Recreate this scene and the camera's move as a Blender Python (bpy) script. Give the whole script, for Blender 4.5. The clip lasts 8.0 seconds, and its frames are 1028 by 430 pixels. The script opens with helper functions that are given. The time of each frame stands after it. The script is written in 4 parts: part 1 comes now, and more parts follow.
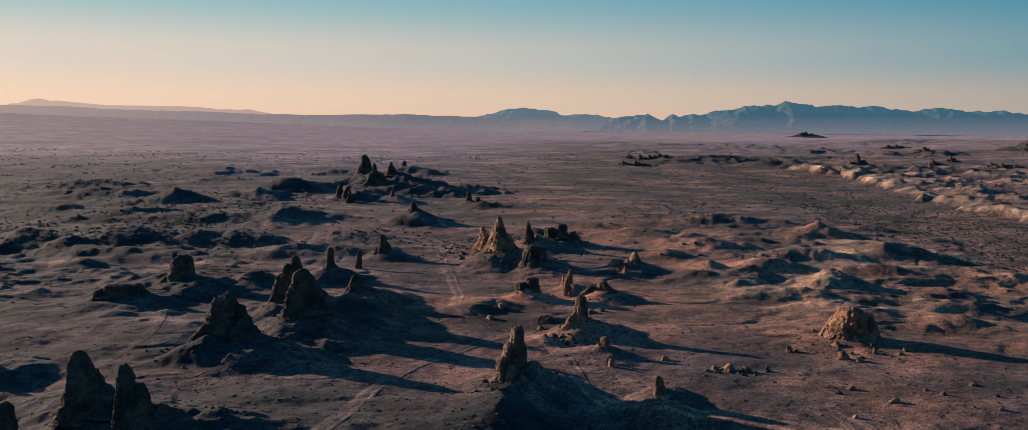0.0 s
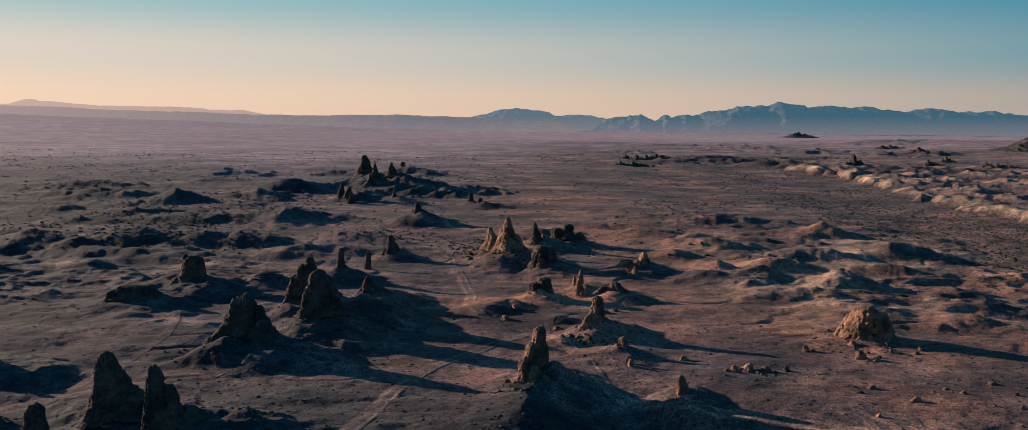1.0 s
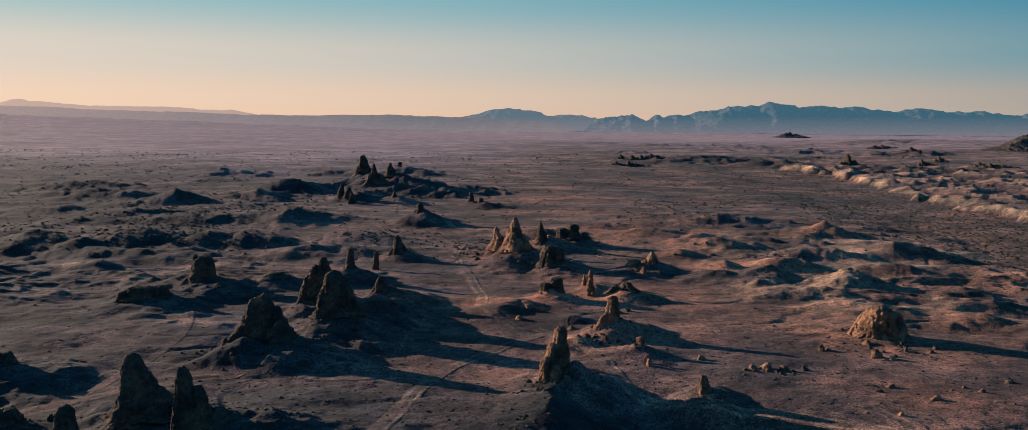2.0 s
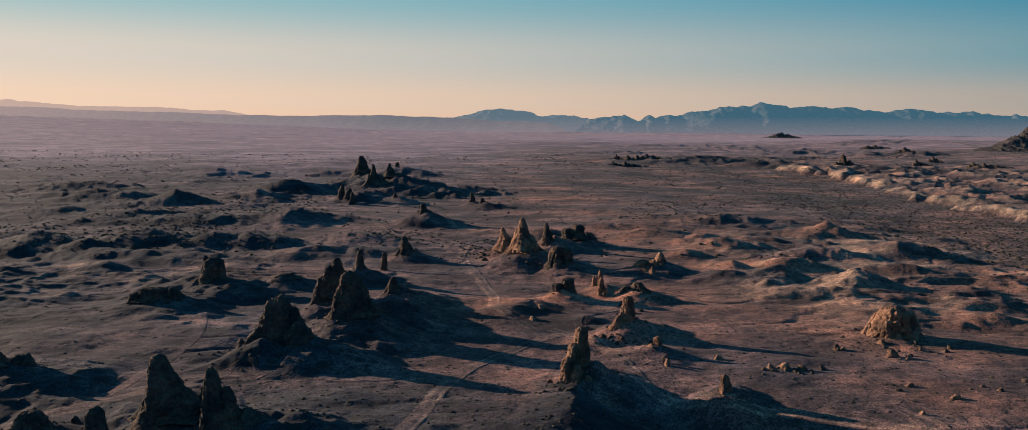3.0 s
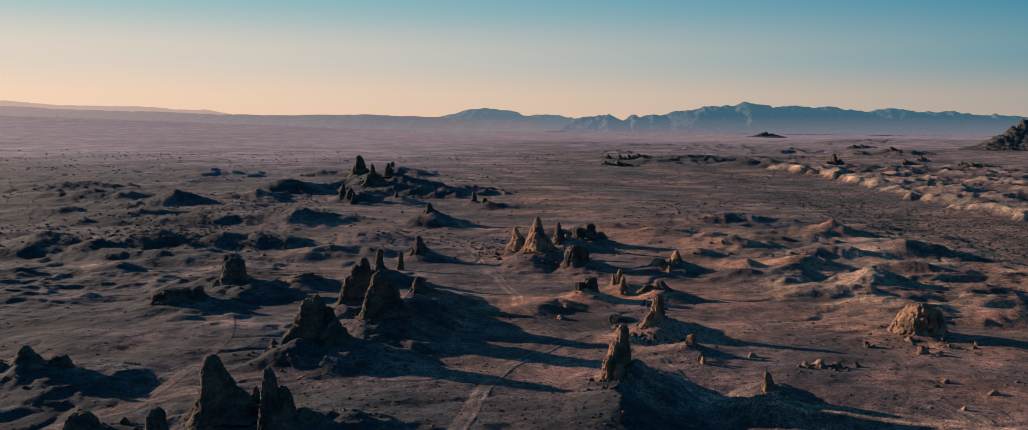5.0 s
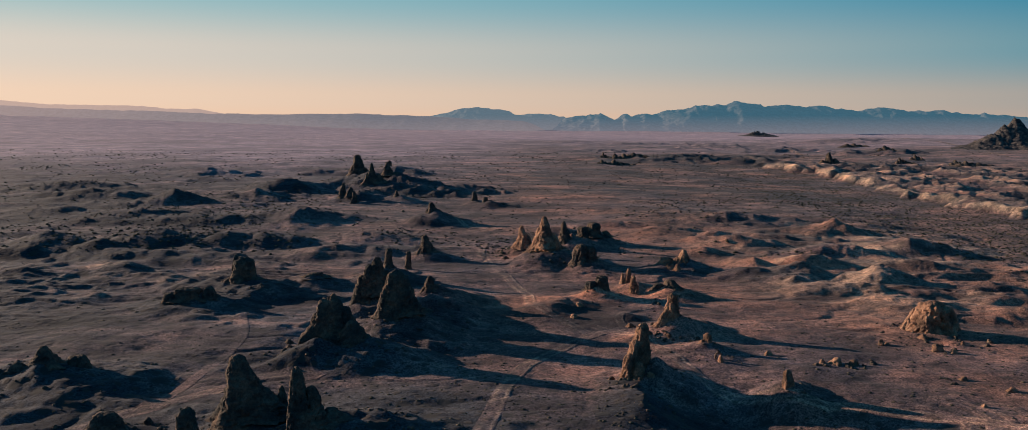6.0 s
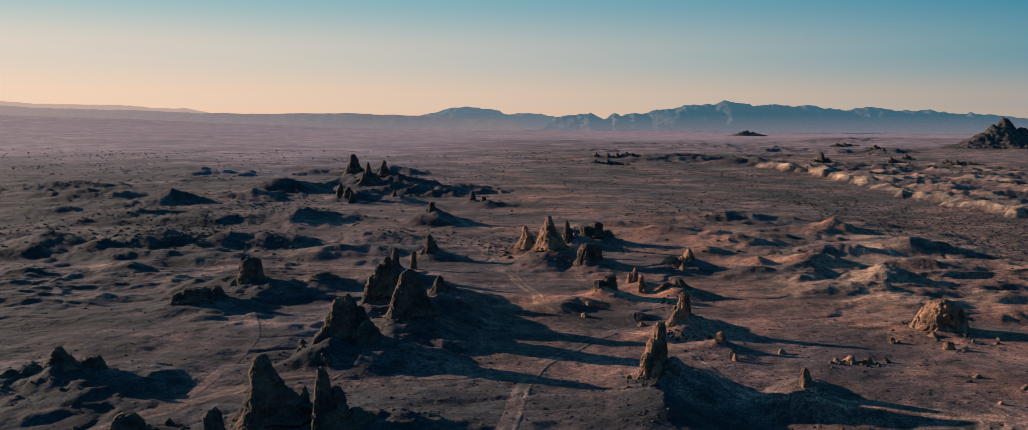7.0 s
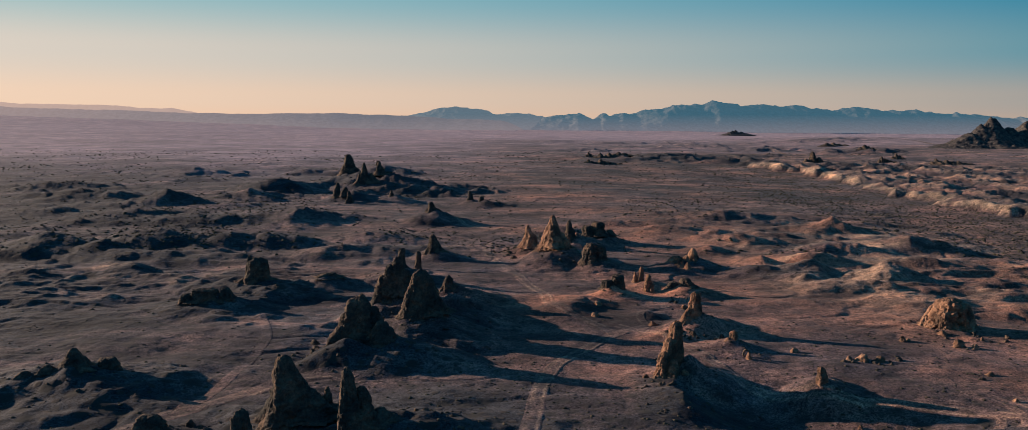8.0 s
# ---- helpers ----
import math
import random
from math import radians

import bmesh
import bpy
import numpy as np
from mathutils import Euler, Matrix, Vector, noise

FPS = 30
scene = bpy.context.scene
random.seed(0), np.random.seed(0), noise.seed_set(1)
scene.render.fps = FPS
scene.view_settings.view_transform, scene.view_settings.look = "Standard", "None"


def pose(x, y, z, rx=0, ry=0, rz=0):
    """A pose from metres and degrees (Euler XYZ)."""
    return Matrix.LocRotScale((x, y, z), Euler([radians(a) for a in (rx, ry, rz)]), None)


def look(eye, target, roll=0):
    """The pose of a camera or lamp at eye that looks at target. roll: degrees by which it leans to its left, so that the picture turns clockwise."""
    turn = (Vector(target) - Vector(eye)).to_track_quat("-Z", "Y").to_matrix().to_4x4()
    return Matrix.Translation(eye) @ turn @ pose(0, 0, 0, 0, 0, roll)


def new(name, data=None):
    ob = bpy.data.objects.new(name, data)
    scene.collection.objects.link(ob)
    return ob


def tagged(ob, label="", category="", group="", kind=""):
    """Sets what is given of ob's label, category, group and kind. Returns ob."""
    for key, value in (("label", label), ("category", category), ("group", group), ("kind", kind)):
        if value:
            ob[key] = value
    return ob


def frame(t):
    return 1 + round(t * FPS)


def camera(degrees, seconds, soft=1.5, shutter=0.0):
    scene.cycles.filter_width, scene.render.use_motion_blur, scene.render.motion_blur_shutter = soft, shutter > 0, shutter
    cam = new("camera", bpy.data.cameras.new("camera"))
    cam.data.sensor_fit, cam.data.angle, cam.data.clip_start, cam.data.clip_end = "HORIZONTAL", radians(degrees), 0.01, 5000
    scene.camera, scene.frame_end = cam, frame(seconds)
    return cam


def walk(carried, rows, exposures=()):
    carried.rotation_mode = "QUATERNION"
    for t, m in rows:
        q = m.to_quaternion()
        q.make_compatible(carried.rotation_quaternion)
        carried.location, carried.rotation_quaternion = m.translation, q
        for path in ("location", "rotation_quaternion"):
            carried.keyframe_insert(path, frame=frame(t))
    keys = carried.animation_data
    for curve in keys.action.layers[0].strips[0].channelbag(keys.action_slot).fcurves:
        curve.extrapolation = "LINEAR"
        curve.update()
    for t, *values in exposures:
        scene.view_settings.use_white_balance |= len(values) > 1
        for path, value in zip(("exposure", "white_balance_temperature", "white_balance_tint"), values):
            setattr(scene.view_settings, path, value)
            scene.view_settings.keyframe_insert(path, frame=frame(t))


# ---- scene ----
cam = camera(61.0, 8.0, soft=0.6)
PATH = [
    (0, (0.727, 0.596, 59.401), (0.632, 2.581, 59.174), 0.2),
    (0.5, (-2.514, 0.186, 59.431), (-2.601, 2.171, 59.205), 0.2),
    (1, (-5.885, -0.16, 59.46), (-5.962, 1.826, 59.234), 0.2),
    (1.5, (-9.303, -0.469, 59.511), (-9.369, 1.517, 59.285), 0.2),
    (3, (-19.33, -1.23, 59.61), (-19.365, 0.757, 59.385), 0.2),
    (3.5, (-22.585, -1.47, 59.62), (-22.611, 0.517, 59.396), 0.2),
    (4, (-25.871, -1.715, 59.611), (-25.889, 0.272, 59.387), 0.2),
    (4.5, (-29.199, -1.883, 59.61), (-29.205, 0.104, 59.385), 0.2),
    (6, (-39.122, -2.08, 59.565), (-39.096, -0.093, 59.337), 0.2),
    (6.5, (-42.349, -2.035, 59.546), (-42.31, -0.048, 59.317), 0.2),
    (7, (-45.605, -1.968, 59.52), (-45.553, 0.018, 59.291), 0.2),
    (7.5, (-48.894, -1.921, 59.511), (-48.828, 0.065, 59.282), 0.2),
    (8, (-52.2, -1.927, 59.484), (-52.12, 0.058, 59.255), 0.2),
]
walk(cam, [(t, look(eye, target, roll)) for t, eye, target, roll in PATH], [(0.0, 0.52), (8.0, 0.52)])

# ---------------------------------------------------------------- light
SUN_EL = radians(12.5)
SUN_DIR = Vector((-math.cos(radians(25.0)), math.sin(radians(25.0)), 0.0))
SUN_AZ = math.atan2(SUN_DIR.x, SUN_DIR.y)          # clockwise from +y

world = bpy.data.worlds.new("world")
scene.world = world
world.use_nodes = True
wt = world.node_tree
wt.nodes.clear()
w_out = wt.nodes.new("ShaderNodeOutputWorld")
w_bg = wt.nodes.new("ShaderNodeBackground")
w_sky = wt.nodes.new("ShaderNodeTexSky")
w_sky.sky_type = "NISHITA"
w_sky.sun_disc = False
w_sky.sun_elevation = SUN_EL
w_sky.sun_rotation = SUN_AZ
w_sky.altitude = 600
w_sky.air_density = 1.0
w_sky.dust_density = 2.0
w_sky.ozone_density = 3.0


def wnode(kind, op=None):
    n = wt.nodes.new(kind)
    if op:
        n.operation = op
    return n


def sky_ramp(fac, stops):
    r = wnode("ShaderNodeValToRGB")
    r.color_ramp.interpolation = "EASE"
    while len(r.color_ramp.elements) < len(stops):
        r.color_ramp.elements.new(0.5)
    for e, (p, c) in zip(r.color_ramp.elements, stops):
        e.position, e.color = p, (*c, 1)
    wt.links.new(fac, r.inputs["Fac"])
    return r.outputs["Color"]


# dusk air: a warm horizon towards the sun, teal opposite, deep blue overhead
w_co = wnode("ShaderNodeTexCoord")
w_sep = wnode("ShaderNodeSeparateXYZ")
wt.links.new(w_co.outputs["Generated"], w_sep.inputs[0])
w_rise = wnode("ShaderNodeMath", "POWER")
w_clip = wnode("ShaderNodeMath", "MAXIMUM")
w_clip.inputs[1].default_value = 0.0
wt.links.new(w_sep.outputs["Z"], w_clip.inputs[0])
wt.links.new(w_clip.outputs[0], w_rise.inputs[0])
w_rise.inputs[1].default_value = 0.5
w_flat = wnode("ShaderNodeVectorMath", "MULTIPLY")
w_flat.inputs[1].default_value = (1, 1, 0)
wt.links.new(w_co.outputs["Generated"], w_flat.inputs[0])
w_unit = wnode("ShaderNodeVectorMath", "NORMALIZE")
wt.links.new(w_flat.outputs[0], w_unit.inputs[0])
w_dot = wnode("ShaderNodeVectorMath", "DOT_PRODUCT")
w_dot.inputs[1].default_value = (-0.75, 0.66, 0)   # middle of the horizon glow
wt.links.new(w_unit.outputs[0], w_dot.inputs[0])
w_side = wnode("ShaderNodeMapRange")
w_side.inputs["From Min"].default_value = 0.15
w_side.inputs["From Max"].default_value = 0.965
wt.links.new(w_dot.outputs["Value"], w_side.inputs["Value"])
away = sky_ramp(w_rise.outputs[0], [(0.0, (0.47, 0.375, 0.315)), (0.14, (0.39, 0.365, 0.335)), (0.26, (0.14, 0.31, 0.375)), (0.37, (0.022, 0.235, 0.37)), (0.62, (0.014, 0.115, 0.225)), (1.0, (0.014, 0.112, 0.235))])
toward = sky_ramp(w_rise.outputs[0], [(0.0, (0.95, 0.64, 0.45)), (0.14, (0.92, 0.67, 0.50)), (0.26, (0.74, 0.65, 0.56)), (0.37, (0.31, 0.53, 0.56)), (0.62, (0.02, 0.13, 0.24)), (1.0, (0.014, 0.112, 0.235))])
behind = sky_ramp(w_rise.outputs[0], [(0.0, (0.042, 0.125, 0.20)), (0.14, (0.036, 0.125, 0.205)), (0.26, (0.026, 0.12, 0.21)), (0.37, (0.018, 0.12, 0.225)), (0.62, (0.014, 0.115, 0.24)), (1.0, (0.014, 0.112, 0.235))])
w_back = wnode("ShaderNodeMapRange")
w_back.inputs["From Min"].default_value = -0.2
w_back.inputs["From Max"].default_value = 0.1
wt.links.new(w_dot.outputs["Value"], w_back.inputs["Value"])
w_far = wnode("ShaderNodeMix")
w_far.data_type = "RGBA"
wt.links.new(w_back.outputs[0], w_far.inputs[0])
wt.links.new(behind, w_far.inputs[6])
wt.links.new(away, w_far.inputs[7])
w_mix = wnode("ShaderNodeMix")
w_mix.data_type = "RGBA"
wt.links.new(w_side.outputs[0], w_mix.inputs[0])
wt.links.new(w_far.outputs[2], w_mix.inputs[6])
wt.links.new(toward, w_mix.inputs[7])
w_air = wnode("ShaderNodeVectorMath", "SCALE")
w_air.inputs["Scale"].default_value = 0.004
wt.links.new(w_sky.outputs[0], w_air.inputs[0])
w_sum = wnode("ShaderNodeVectorMath", "ADD")
wt.links.new(w_air.outputs[0], w_sum.inputs[0])
wt.links.new(w_mix.outputs[2], w_sum.inputs[1])
w_bg.inputs["Strength"].default_value = 0.66
wt.links.new(w_sum.outputs[0], w_bg.inputs["Color"])
wt.links.new(w_bg.outputs[0], w_out.inputs["Surface"])

sun_data = bpy.data.lights.new("sun", "SUN")
sun_data.energy = 4.7
sun_data.angle = radians(0.5)
sun_data.color = (1.0, 0.74, 0.54)
sun = new("sun", sun_data)
aim = Vector((SUN_DIR.x * math.cos(SUN_EL), SUN_DIR.y * math.cos(SUN_EL), math.sin(SUN_EL)))
sun.matrix_world = look(aim * 1000, (0, 0, 0))


# ---------------------------------------------------------------- noise
def hash01(ix, iy, iz, seed):
    h = (ix.astype(np.int64) * 374761393 + iy.astype(np.int64) * 668265263 + iz.astype(np.int64) * 2147483647 + seed * 1274126177) & 0xFFFFFFFF
    h = ((h ^ (h >> 13)) * 1274126177) & 0xFFFFFFFF
    h = ((h ^ (h >> 16)) * 2246822519) & 0xFFFFFFFF
    return ((h ^ (h >> 15)) & 0xFFFFFF) / float(0xFFFFFF)


def value3(x, y, z, seed=0):
    """Smooth noise, -1 to 1."""
    fx, fy, fz = np.floor(x), np.floor(y), np.floor(z)
    u, v, w = x - fx, y - fy, z - fz
    u, v, w = (a * a * a * (a * (a * 6 - 15) + 10) for a in (u, v, w))
    out = 0
    for a in (0, 1):
        for b in (0, 1):
            for c in (0, 1):
                k = (u if a else 1 - u) * (v if b else 1 - v) * (w if c else 1 - w)
                out = out + k * hash01(fx + a, fy + b, fz + c, seed)
    return out * 2 - 1


def value2(x, y, seed=0):
    fx, fy = np.floor(x), np.floor(y)
    u, v = x - fx, y - fy
    u, v = (a * a * a * (a * (a * 6 - 15) + 10) for a in (u, v))
    zero = np.zeros_like(fx)
    out = 0
    for a in (0, 1):
        for b in (0, 1):
            out = out + (u if a else 1 - u) * (v if b else 1 - v) * hash01(fx + a, fy + b, zero, seed)
    return out * 2 - 1


def fbm2(x, y, octaves=4, seed=0):
    out, amp = 0, 1.0
    for i in range(octaves):
        c, s = math.cos(0.6 * i + 0.3), math.sin(0.6 * i + 0.3)
        out = out + amp * value2((x * c - y * s) * 2 ** i, (x * s + y * c) * 2 ** i, seed + i)
        amp *= 0.5
    return out


def ridge2(x, y, octaves=4, seed=0):
    out, amp = 0, 1.0
    for i in range(octaves):
        c, s = math.cos(0.7 * i + 0.2), math.sin(0.7 * i + 0.2)
        out = out + amp * (1 - 2 * np.abs(value2((x * c - y * s) * 2 ** i, (x * s + y * c) * 2 ** i, seed + i)))
        amp *= 0.5
    return out


def fbm3(x, y, z, octaves=4, seed=0):
    out, amp = 0, 1.0
    for i in range(octaves):
        out = out + amp * value3(x * 2 ** i + 7.3 * i, y * 2 ** i, z * 2 ** i, seed + i)
        amp *= 0.5
    return out


def smooth(a, b, v):
    k = np.clip((v - a) / (b - a), 0, 1)
    return k * k * (3 - 2 * k)


# ---------------------------------------------------------------- materials
def material(name):
    m = bpy.data.materials.new(name)
    m.use_nodes = True
    nt = m.node_tree
    return m, nt, nt.nodes["Principled BSDF"]


def node(nt, kind, **values):
    n = nt.nodes.new(kind)
    for key, value in values.items():
        n.inputs[key.replace("_", " ")].default_value = value
    return n


def coords(nt):
    return nt.nodes.new("ShaderNodeNewGeometry").outputs["Position"]


def noise_tex(nt, where, scale, detail=6.0, rough=0.6, stretch=None):
    if stretch:
        mp = nt.nodes.new("ShaderNodeMapping")
        mp.inputs["Scale"].default_value = stretch
        nt.links.new(where, mp.inputs["Vector"])
        where = mp.outputs[0]
    n = node(nt, "ShaderNodeTexNoise", Scale=scale, Detail=detail, Roughness=rough)
    nt.links.new(where, n.inputs["Vector"])
    return n.outputs["Fac"]


def ramp(nt, fac, stops):
    r = nt.nodes.new("ShaderNodeValToRGB")
    while len(r.color_ramp.elements) < len(stops):
        r.color_ramp.elements.new(0.5)
    for e, (p, c) in zip(r.color_ramp.elements, stops):
        e.position, e.color = p, (*c, 1) if len(c) == 3 else c
    nt.links.new(fac, r.inputs["Fac"])
    return r.outputs["Color"]


def mixed(nt, fac, a, b, mode="MIX"):
    n = nt.nodes.new("ShaderNodeMix")
    n.data_type, n.blend_type = "RGBA", mode
    for socket, v in ((n.inputs[0], fac), (n.inputs[6], a), (n.inputs[7], b)):
        if isinstance(v, (int, float)):
            socket.default_value = v
        elif isinstance(v, tuple):
            socket.default_value = (*v, 1)
        else:
            nt.links.new(v, socket)
    return n.outputs[2]


def bump(nt, height, strength, distance, normal=None):
    n = node(nt, "ShaderNodeBump", Strength=strength, Distance=distance)
    nt.links.new(height, n.inputs["Height"])
    if normal:
        nt.links.new(normal, n.inputs["Normal"])
    return n.outputs["Normal"]


def rock_material(name, dark, mid, pale):
    m, nt, p = material(name)
    at = coords(nt)
    big = noise_tex(nt, at, 0.22, 5)
    fine = noise_tex(nt, at, 1.3, 7, 0.75)
    pore = noise_tex(nt, at, 3.4, 5, 0.8)
    col = ramp(nt, big, [(0.4, dark), (0.5, mid), (0.62, pale)])
    grain = ramp(nt, fine, [(0.34, (0.62, 0.61, 0.60)), (0.64, (1.2, 1.17, 1.12))])
    col = mixed(nt, 1.0, col, grain, "MULTIPLY")
    col = mixed(nt, 1.0, col, ramp(nt, pore, [(0.36, (0.66, 0.66, 0.67)), (0.5, (1.0, 1.0, 1.0)), (0.64, (1.2, 1.18, 1.15))]), "MULTIPLY")
    nt.links.new(col, p.inputs["Base Color"])
    p.inputs["Roughness"].default_value = 0.95
    p.inputs["Specular IOR Level"].default_value = 0.1
    pits = node(nt, "ShaderNodeTexVoronoi", Scale=0.9)
    nt.links.new(at, pits.inputs["Vector"])
    n1 = bump(nt, pits.outputs["Distance"], 0.6, 0.4)
    n2 = bump(nt, noise_tex(nt, at, 1.3, 4, 0.6), 0.9, 0.45, n1)
    n3 = bump(nt, noise_tex(nt, at, 4.0, 2, 0.6), 0.5, 0.1, n2)
    nt.links.new(n3, p.inputs["Normal"])
    return m


# One tufa in two tones: darker paints in shade, paler paints in sun.
TUFA = rock_material("shade_darkened_tufa", (0.052, 0.050, 0.050), (0.094, 0.076, 0.068), (0.175, 0.125, 0.098))
SUNLIT_TUFA = rock_material("sun_paled_tufa", (0.120, 0.080, 0.064), (0.255, 0.148, 0.106), (0.40, 0.240, 0.165))
DARK_ROCK = rock_material("dark_rock", (0.040, 0.042, 0.050), (0.080, 0.075, 0.078), (0.15, 0.130, 0.122))


def ground_material():
    m, nt, p = material("desert_soil")
    at = coords(nt)
    cover = nt.nodes.new("ShaderNodeAttribute")
    cover.attribute_name = "cover"
    sep = nt.nodes.new("ShaderNodeSeparateColor")
    nt.links.new(cover.outputs["Color"], sep.inputs["Color"])
    broad = noise_tex(nt, at, 0.006, 5, 0.6)
    mid = noise_tex(nt, at, 0.05, 6, 0.65, (1.0, 1.6, 1.0))
    patch = noise_tex(nt, at, 0.16, 5, 0.7)
    fine = noise_tex(nt, at, 0.7, 5, 0.8)
    grit = noise_tex(nt, at, 2.2, 4, 0.8)
    streak = noise_tex(nt, at, 0.02, 8, 0.72, (0.7, 1.7, 1.0))
    col = ramp(nt, broad, [(0.40, (0.046, 0.066, 0.088)), (0.5, (0.078, 0.082, 0.102)), (0.60, (0.155, 0.108, 0.108))])
    col = mixed(nt, ramp(nt, mid, [(0.5, (0, 0, 0)), (0.58, (0.9, 0.9, 0.9))]), col, (0.190, 0.146, 0.142))
    col = mixed(nt, ramp(nt, mid, [(0.4, (0.8, 0.8, 0.8)), (0.47, (0, 0, 0))]), col, (0.045, 0.051, 0.062))
    rust = nt.nodes.new("ShaderNodeMath")
    rust.operation = "MULTIPLY"
    rust.inputs[1].default_value = 0.85
    nt.links.new(cover.outputs["Alpha"], rust.inputs[0])
    col = mixed(nt, rust.outputs[0], col, (0.252, 0.132, 0.092))
    col = mixed(nt, sep.outputs["Red"], col, (0.47, 0.36, 0.255))
    # pale mauve soil colour stands in for haze over the far flats
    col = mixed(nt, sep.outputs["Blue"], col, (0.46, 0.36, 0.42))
    # scrub and dark gravel, plus lens falloff painted as darker soil
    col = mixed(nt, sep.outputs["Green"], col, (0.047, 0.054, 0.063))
    col = mixed(nt, 1.0, col, ramp(nt, patch, [(0.38, (0.78, 0.78, 0.8)), (0.62, (1.2, 1.18, 1.16))]), "MULTIPLY")
    speck = ramp(nt, fine, [(0.38, (0.45, 0.45, 0.45)), (0.49, (0.97, 0.97, 0.97)), (0.62, (1.25, 1.23, 1.2))])
    col = mixed(nt, 0.85, col, speck, "MULTIPLY")
    col = mixed(nt, 1.0, col, ramp(nt, grit, [(0.40, (0.34, 0.35, 0.37)), (0.5, (1.0, 1.0, 1.0)), (0.59, (1.7, 1.66, 1.6))]), "MULTIPLY")
    col = mixed(nt, 1.0, col, ramp(nt, streak, [(0.40, (0.42, 0.47, 0.54)), (0.5, (1, 1, 1)), (0.59, (1.5, 1.36, 1.24))]), "MULTIPLY")
    blotch = noise_tex(nt, at, 0.034, 4, 0.62)
    col = mixed(nt, 1.0, col, ramp(nt, blotch, [(0.41, (0.55, 0.60, 0.66)), (0.5, (1.0, 1.0, 1.0)), (0.6, (1.35, 1.27, 1.2))]), "MULTIPLY")
    # low scrub too small to stand on its own: dark tufts, denser where the ground is overgrown or darkened
    tuft = node(nt, "ShaderNodeTexVoronoi", Scale=0.33)
    nt.links.new(at, tuft.inputs["Vector"])
    spot = ramp(nt, tuft.outputs["Distance"], [(0.20, (1, 1, 1)), (0.34, (0, 0, 0))])
    gate = nt.nodes.new("ShaderNodeMath")
    gate.operation = "MULTIPLY_ADD"
    gate.inputs[1].default_value, gate.inputs[2].default_value = 0.5, 0.45
    nt.links.new(sep.outputs["Green"], gate.inputs[0])
    where = nt.nodes.new("ShaderNodeMath")
    where.operation = "MULTIPLY"
    nt.links.new(spot, where.inputs[0])
    nt.links.new(gate.outputs[0], where.inputs[1])
    col = mixed(nt, where.outputs[0], col, (0.045, 0.04, 0.036))
    bushy = node(nt, "ShaderNodeTexVoronoi", Scale=0.17)
    nt.links.new(at, bushy.inputs["Vector"])
    clump = nt.nodes.new("ShaderNodeMath")
    clump.operation = "MULTIPLY"
    nt.links.new(ramp(nt, bushy.outputs["Distance"], [(0.24, (1, 1, 1)), (0.36, (0, 0, 0))]), clump.inputs[0])
    thick = node(nt, "ShaderNodeMath")
    thick.operation = "MULTIPLY_ADD"
    thick.inputs[1].default_value, thick.inputs[2].default_value = 0.65, 0.3
    nt.links.new(sep.outputs["Green"], thick.inputs[0])
    nt.links.new(thick.outputs[0], clump.inputs[1])
    col = mixed(nt, clump.outputs[0], col, (0.035, 0.036, 0.034))
    col = mixed(nt, 1.0, col, (1.0, 0.94, 0.98), "MULTIPLY")
    haze_mix = nt.nodes.new("ShaderNodeMath")   # painted haze again, evens out the far flats
    haze_mix.operation = "MULTIPLY"
    haze_mix.inputs[1].default_value = 0.6
    nt.links.new(sep.outputs["Blue"], haze_mix.inputs[0])
    col = mixed(nt, haze_mix.outputs[0], col, (0.44, 0.345, 0.40))
    nt.links.new(col, p.inputs["Base Color"])
    p.inputs["Roughness"].default_value = 0.9
    p.inputs["Specular IOR Level"].default_value = 0.12
    p.inputs["Sheen Weight"].default_value = 0.03
    p.inputs["Sheen Roughness"].default_value = 0.5
    p.inputs["Sheen Tint"].default_value = (0.85, 0.86, 1.0, 1)
    n1 = bump(nt, noise_tex(nt, at, 0.28, 3, 0.55), 0.4, 0.5)
    n2 = bump(nt, noise_tex(nt, at, 0.9, 3, 0.6), 0.5, 0.16, n1)
    n2 = bump(nt, noise_tex(nt, at, 2.6, 2, 0.6), 0.5, 0.06, n2)
    n3 = bump(nt, where.outputs[0], 0.4, 0.25, n2)
    nt.links.new(n3, p.inputs["Normal"])
    return m


SOIL = ground_material()


def shrub_material():
    m, nt, p = material("dry_shrub")
    info = nt.nodes.new("ShaderNodeNewGeometry")
    col = ramp(nt, info.outputs["Random Per Island"], [(0.0, (0.04, 0.042, 0.034)), (0.6, (0.07, 0.064, 0.05)), (1.0, (0.11, 0.09, 0.068))])
    nt.links.new(col, p.inputs["Base Color"])
    p.inputs["Roughness"].default_value = 1.0
    p.inputs["Specular IOR Level"].default_value = 0.05
    return m


SHRUB = shrub_material()


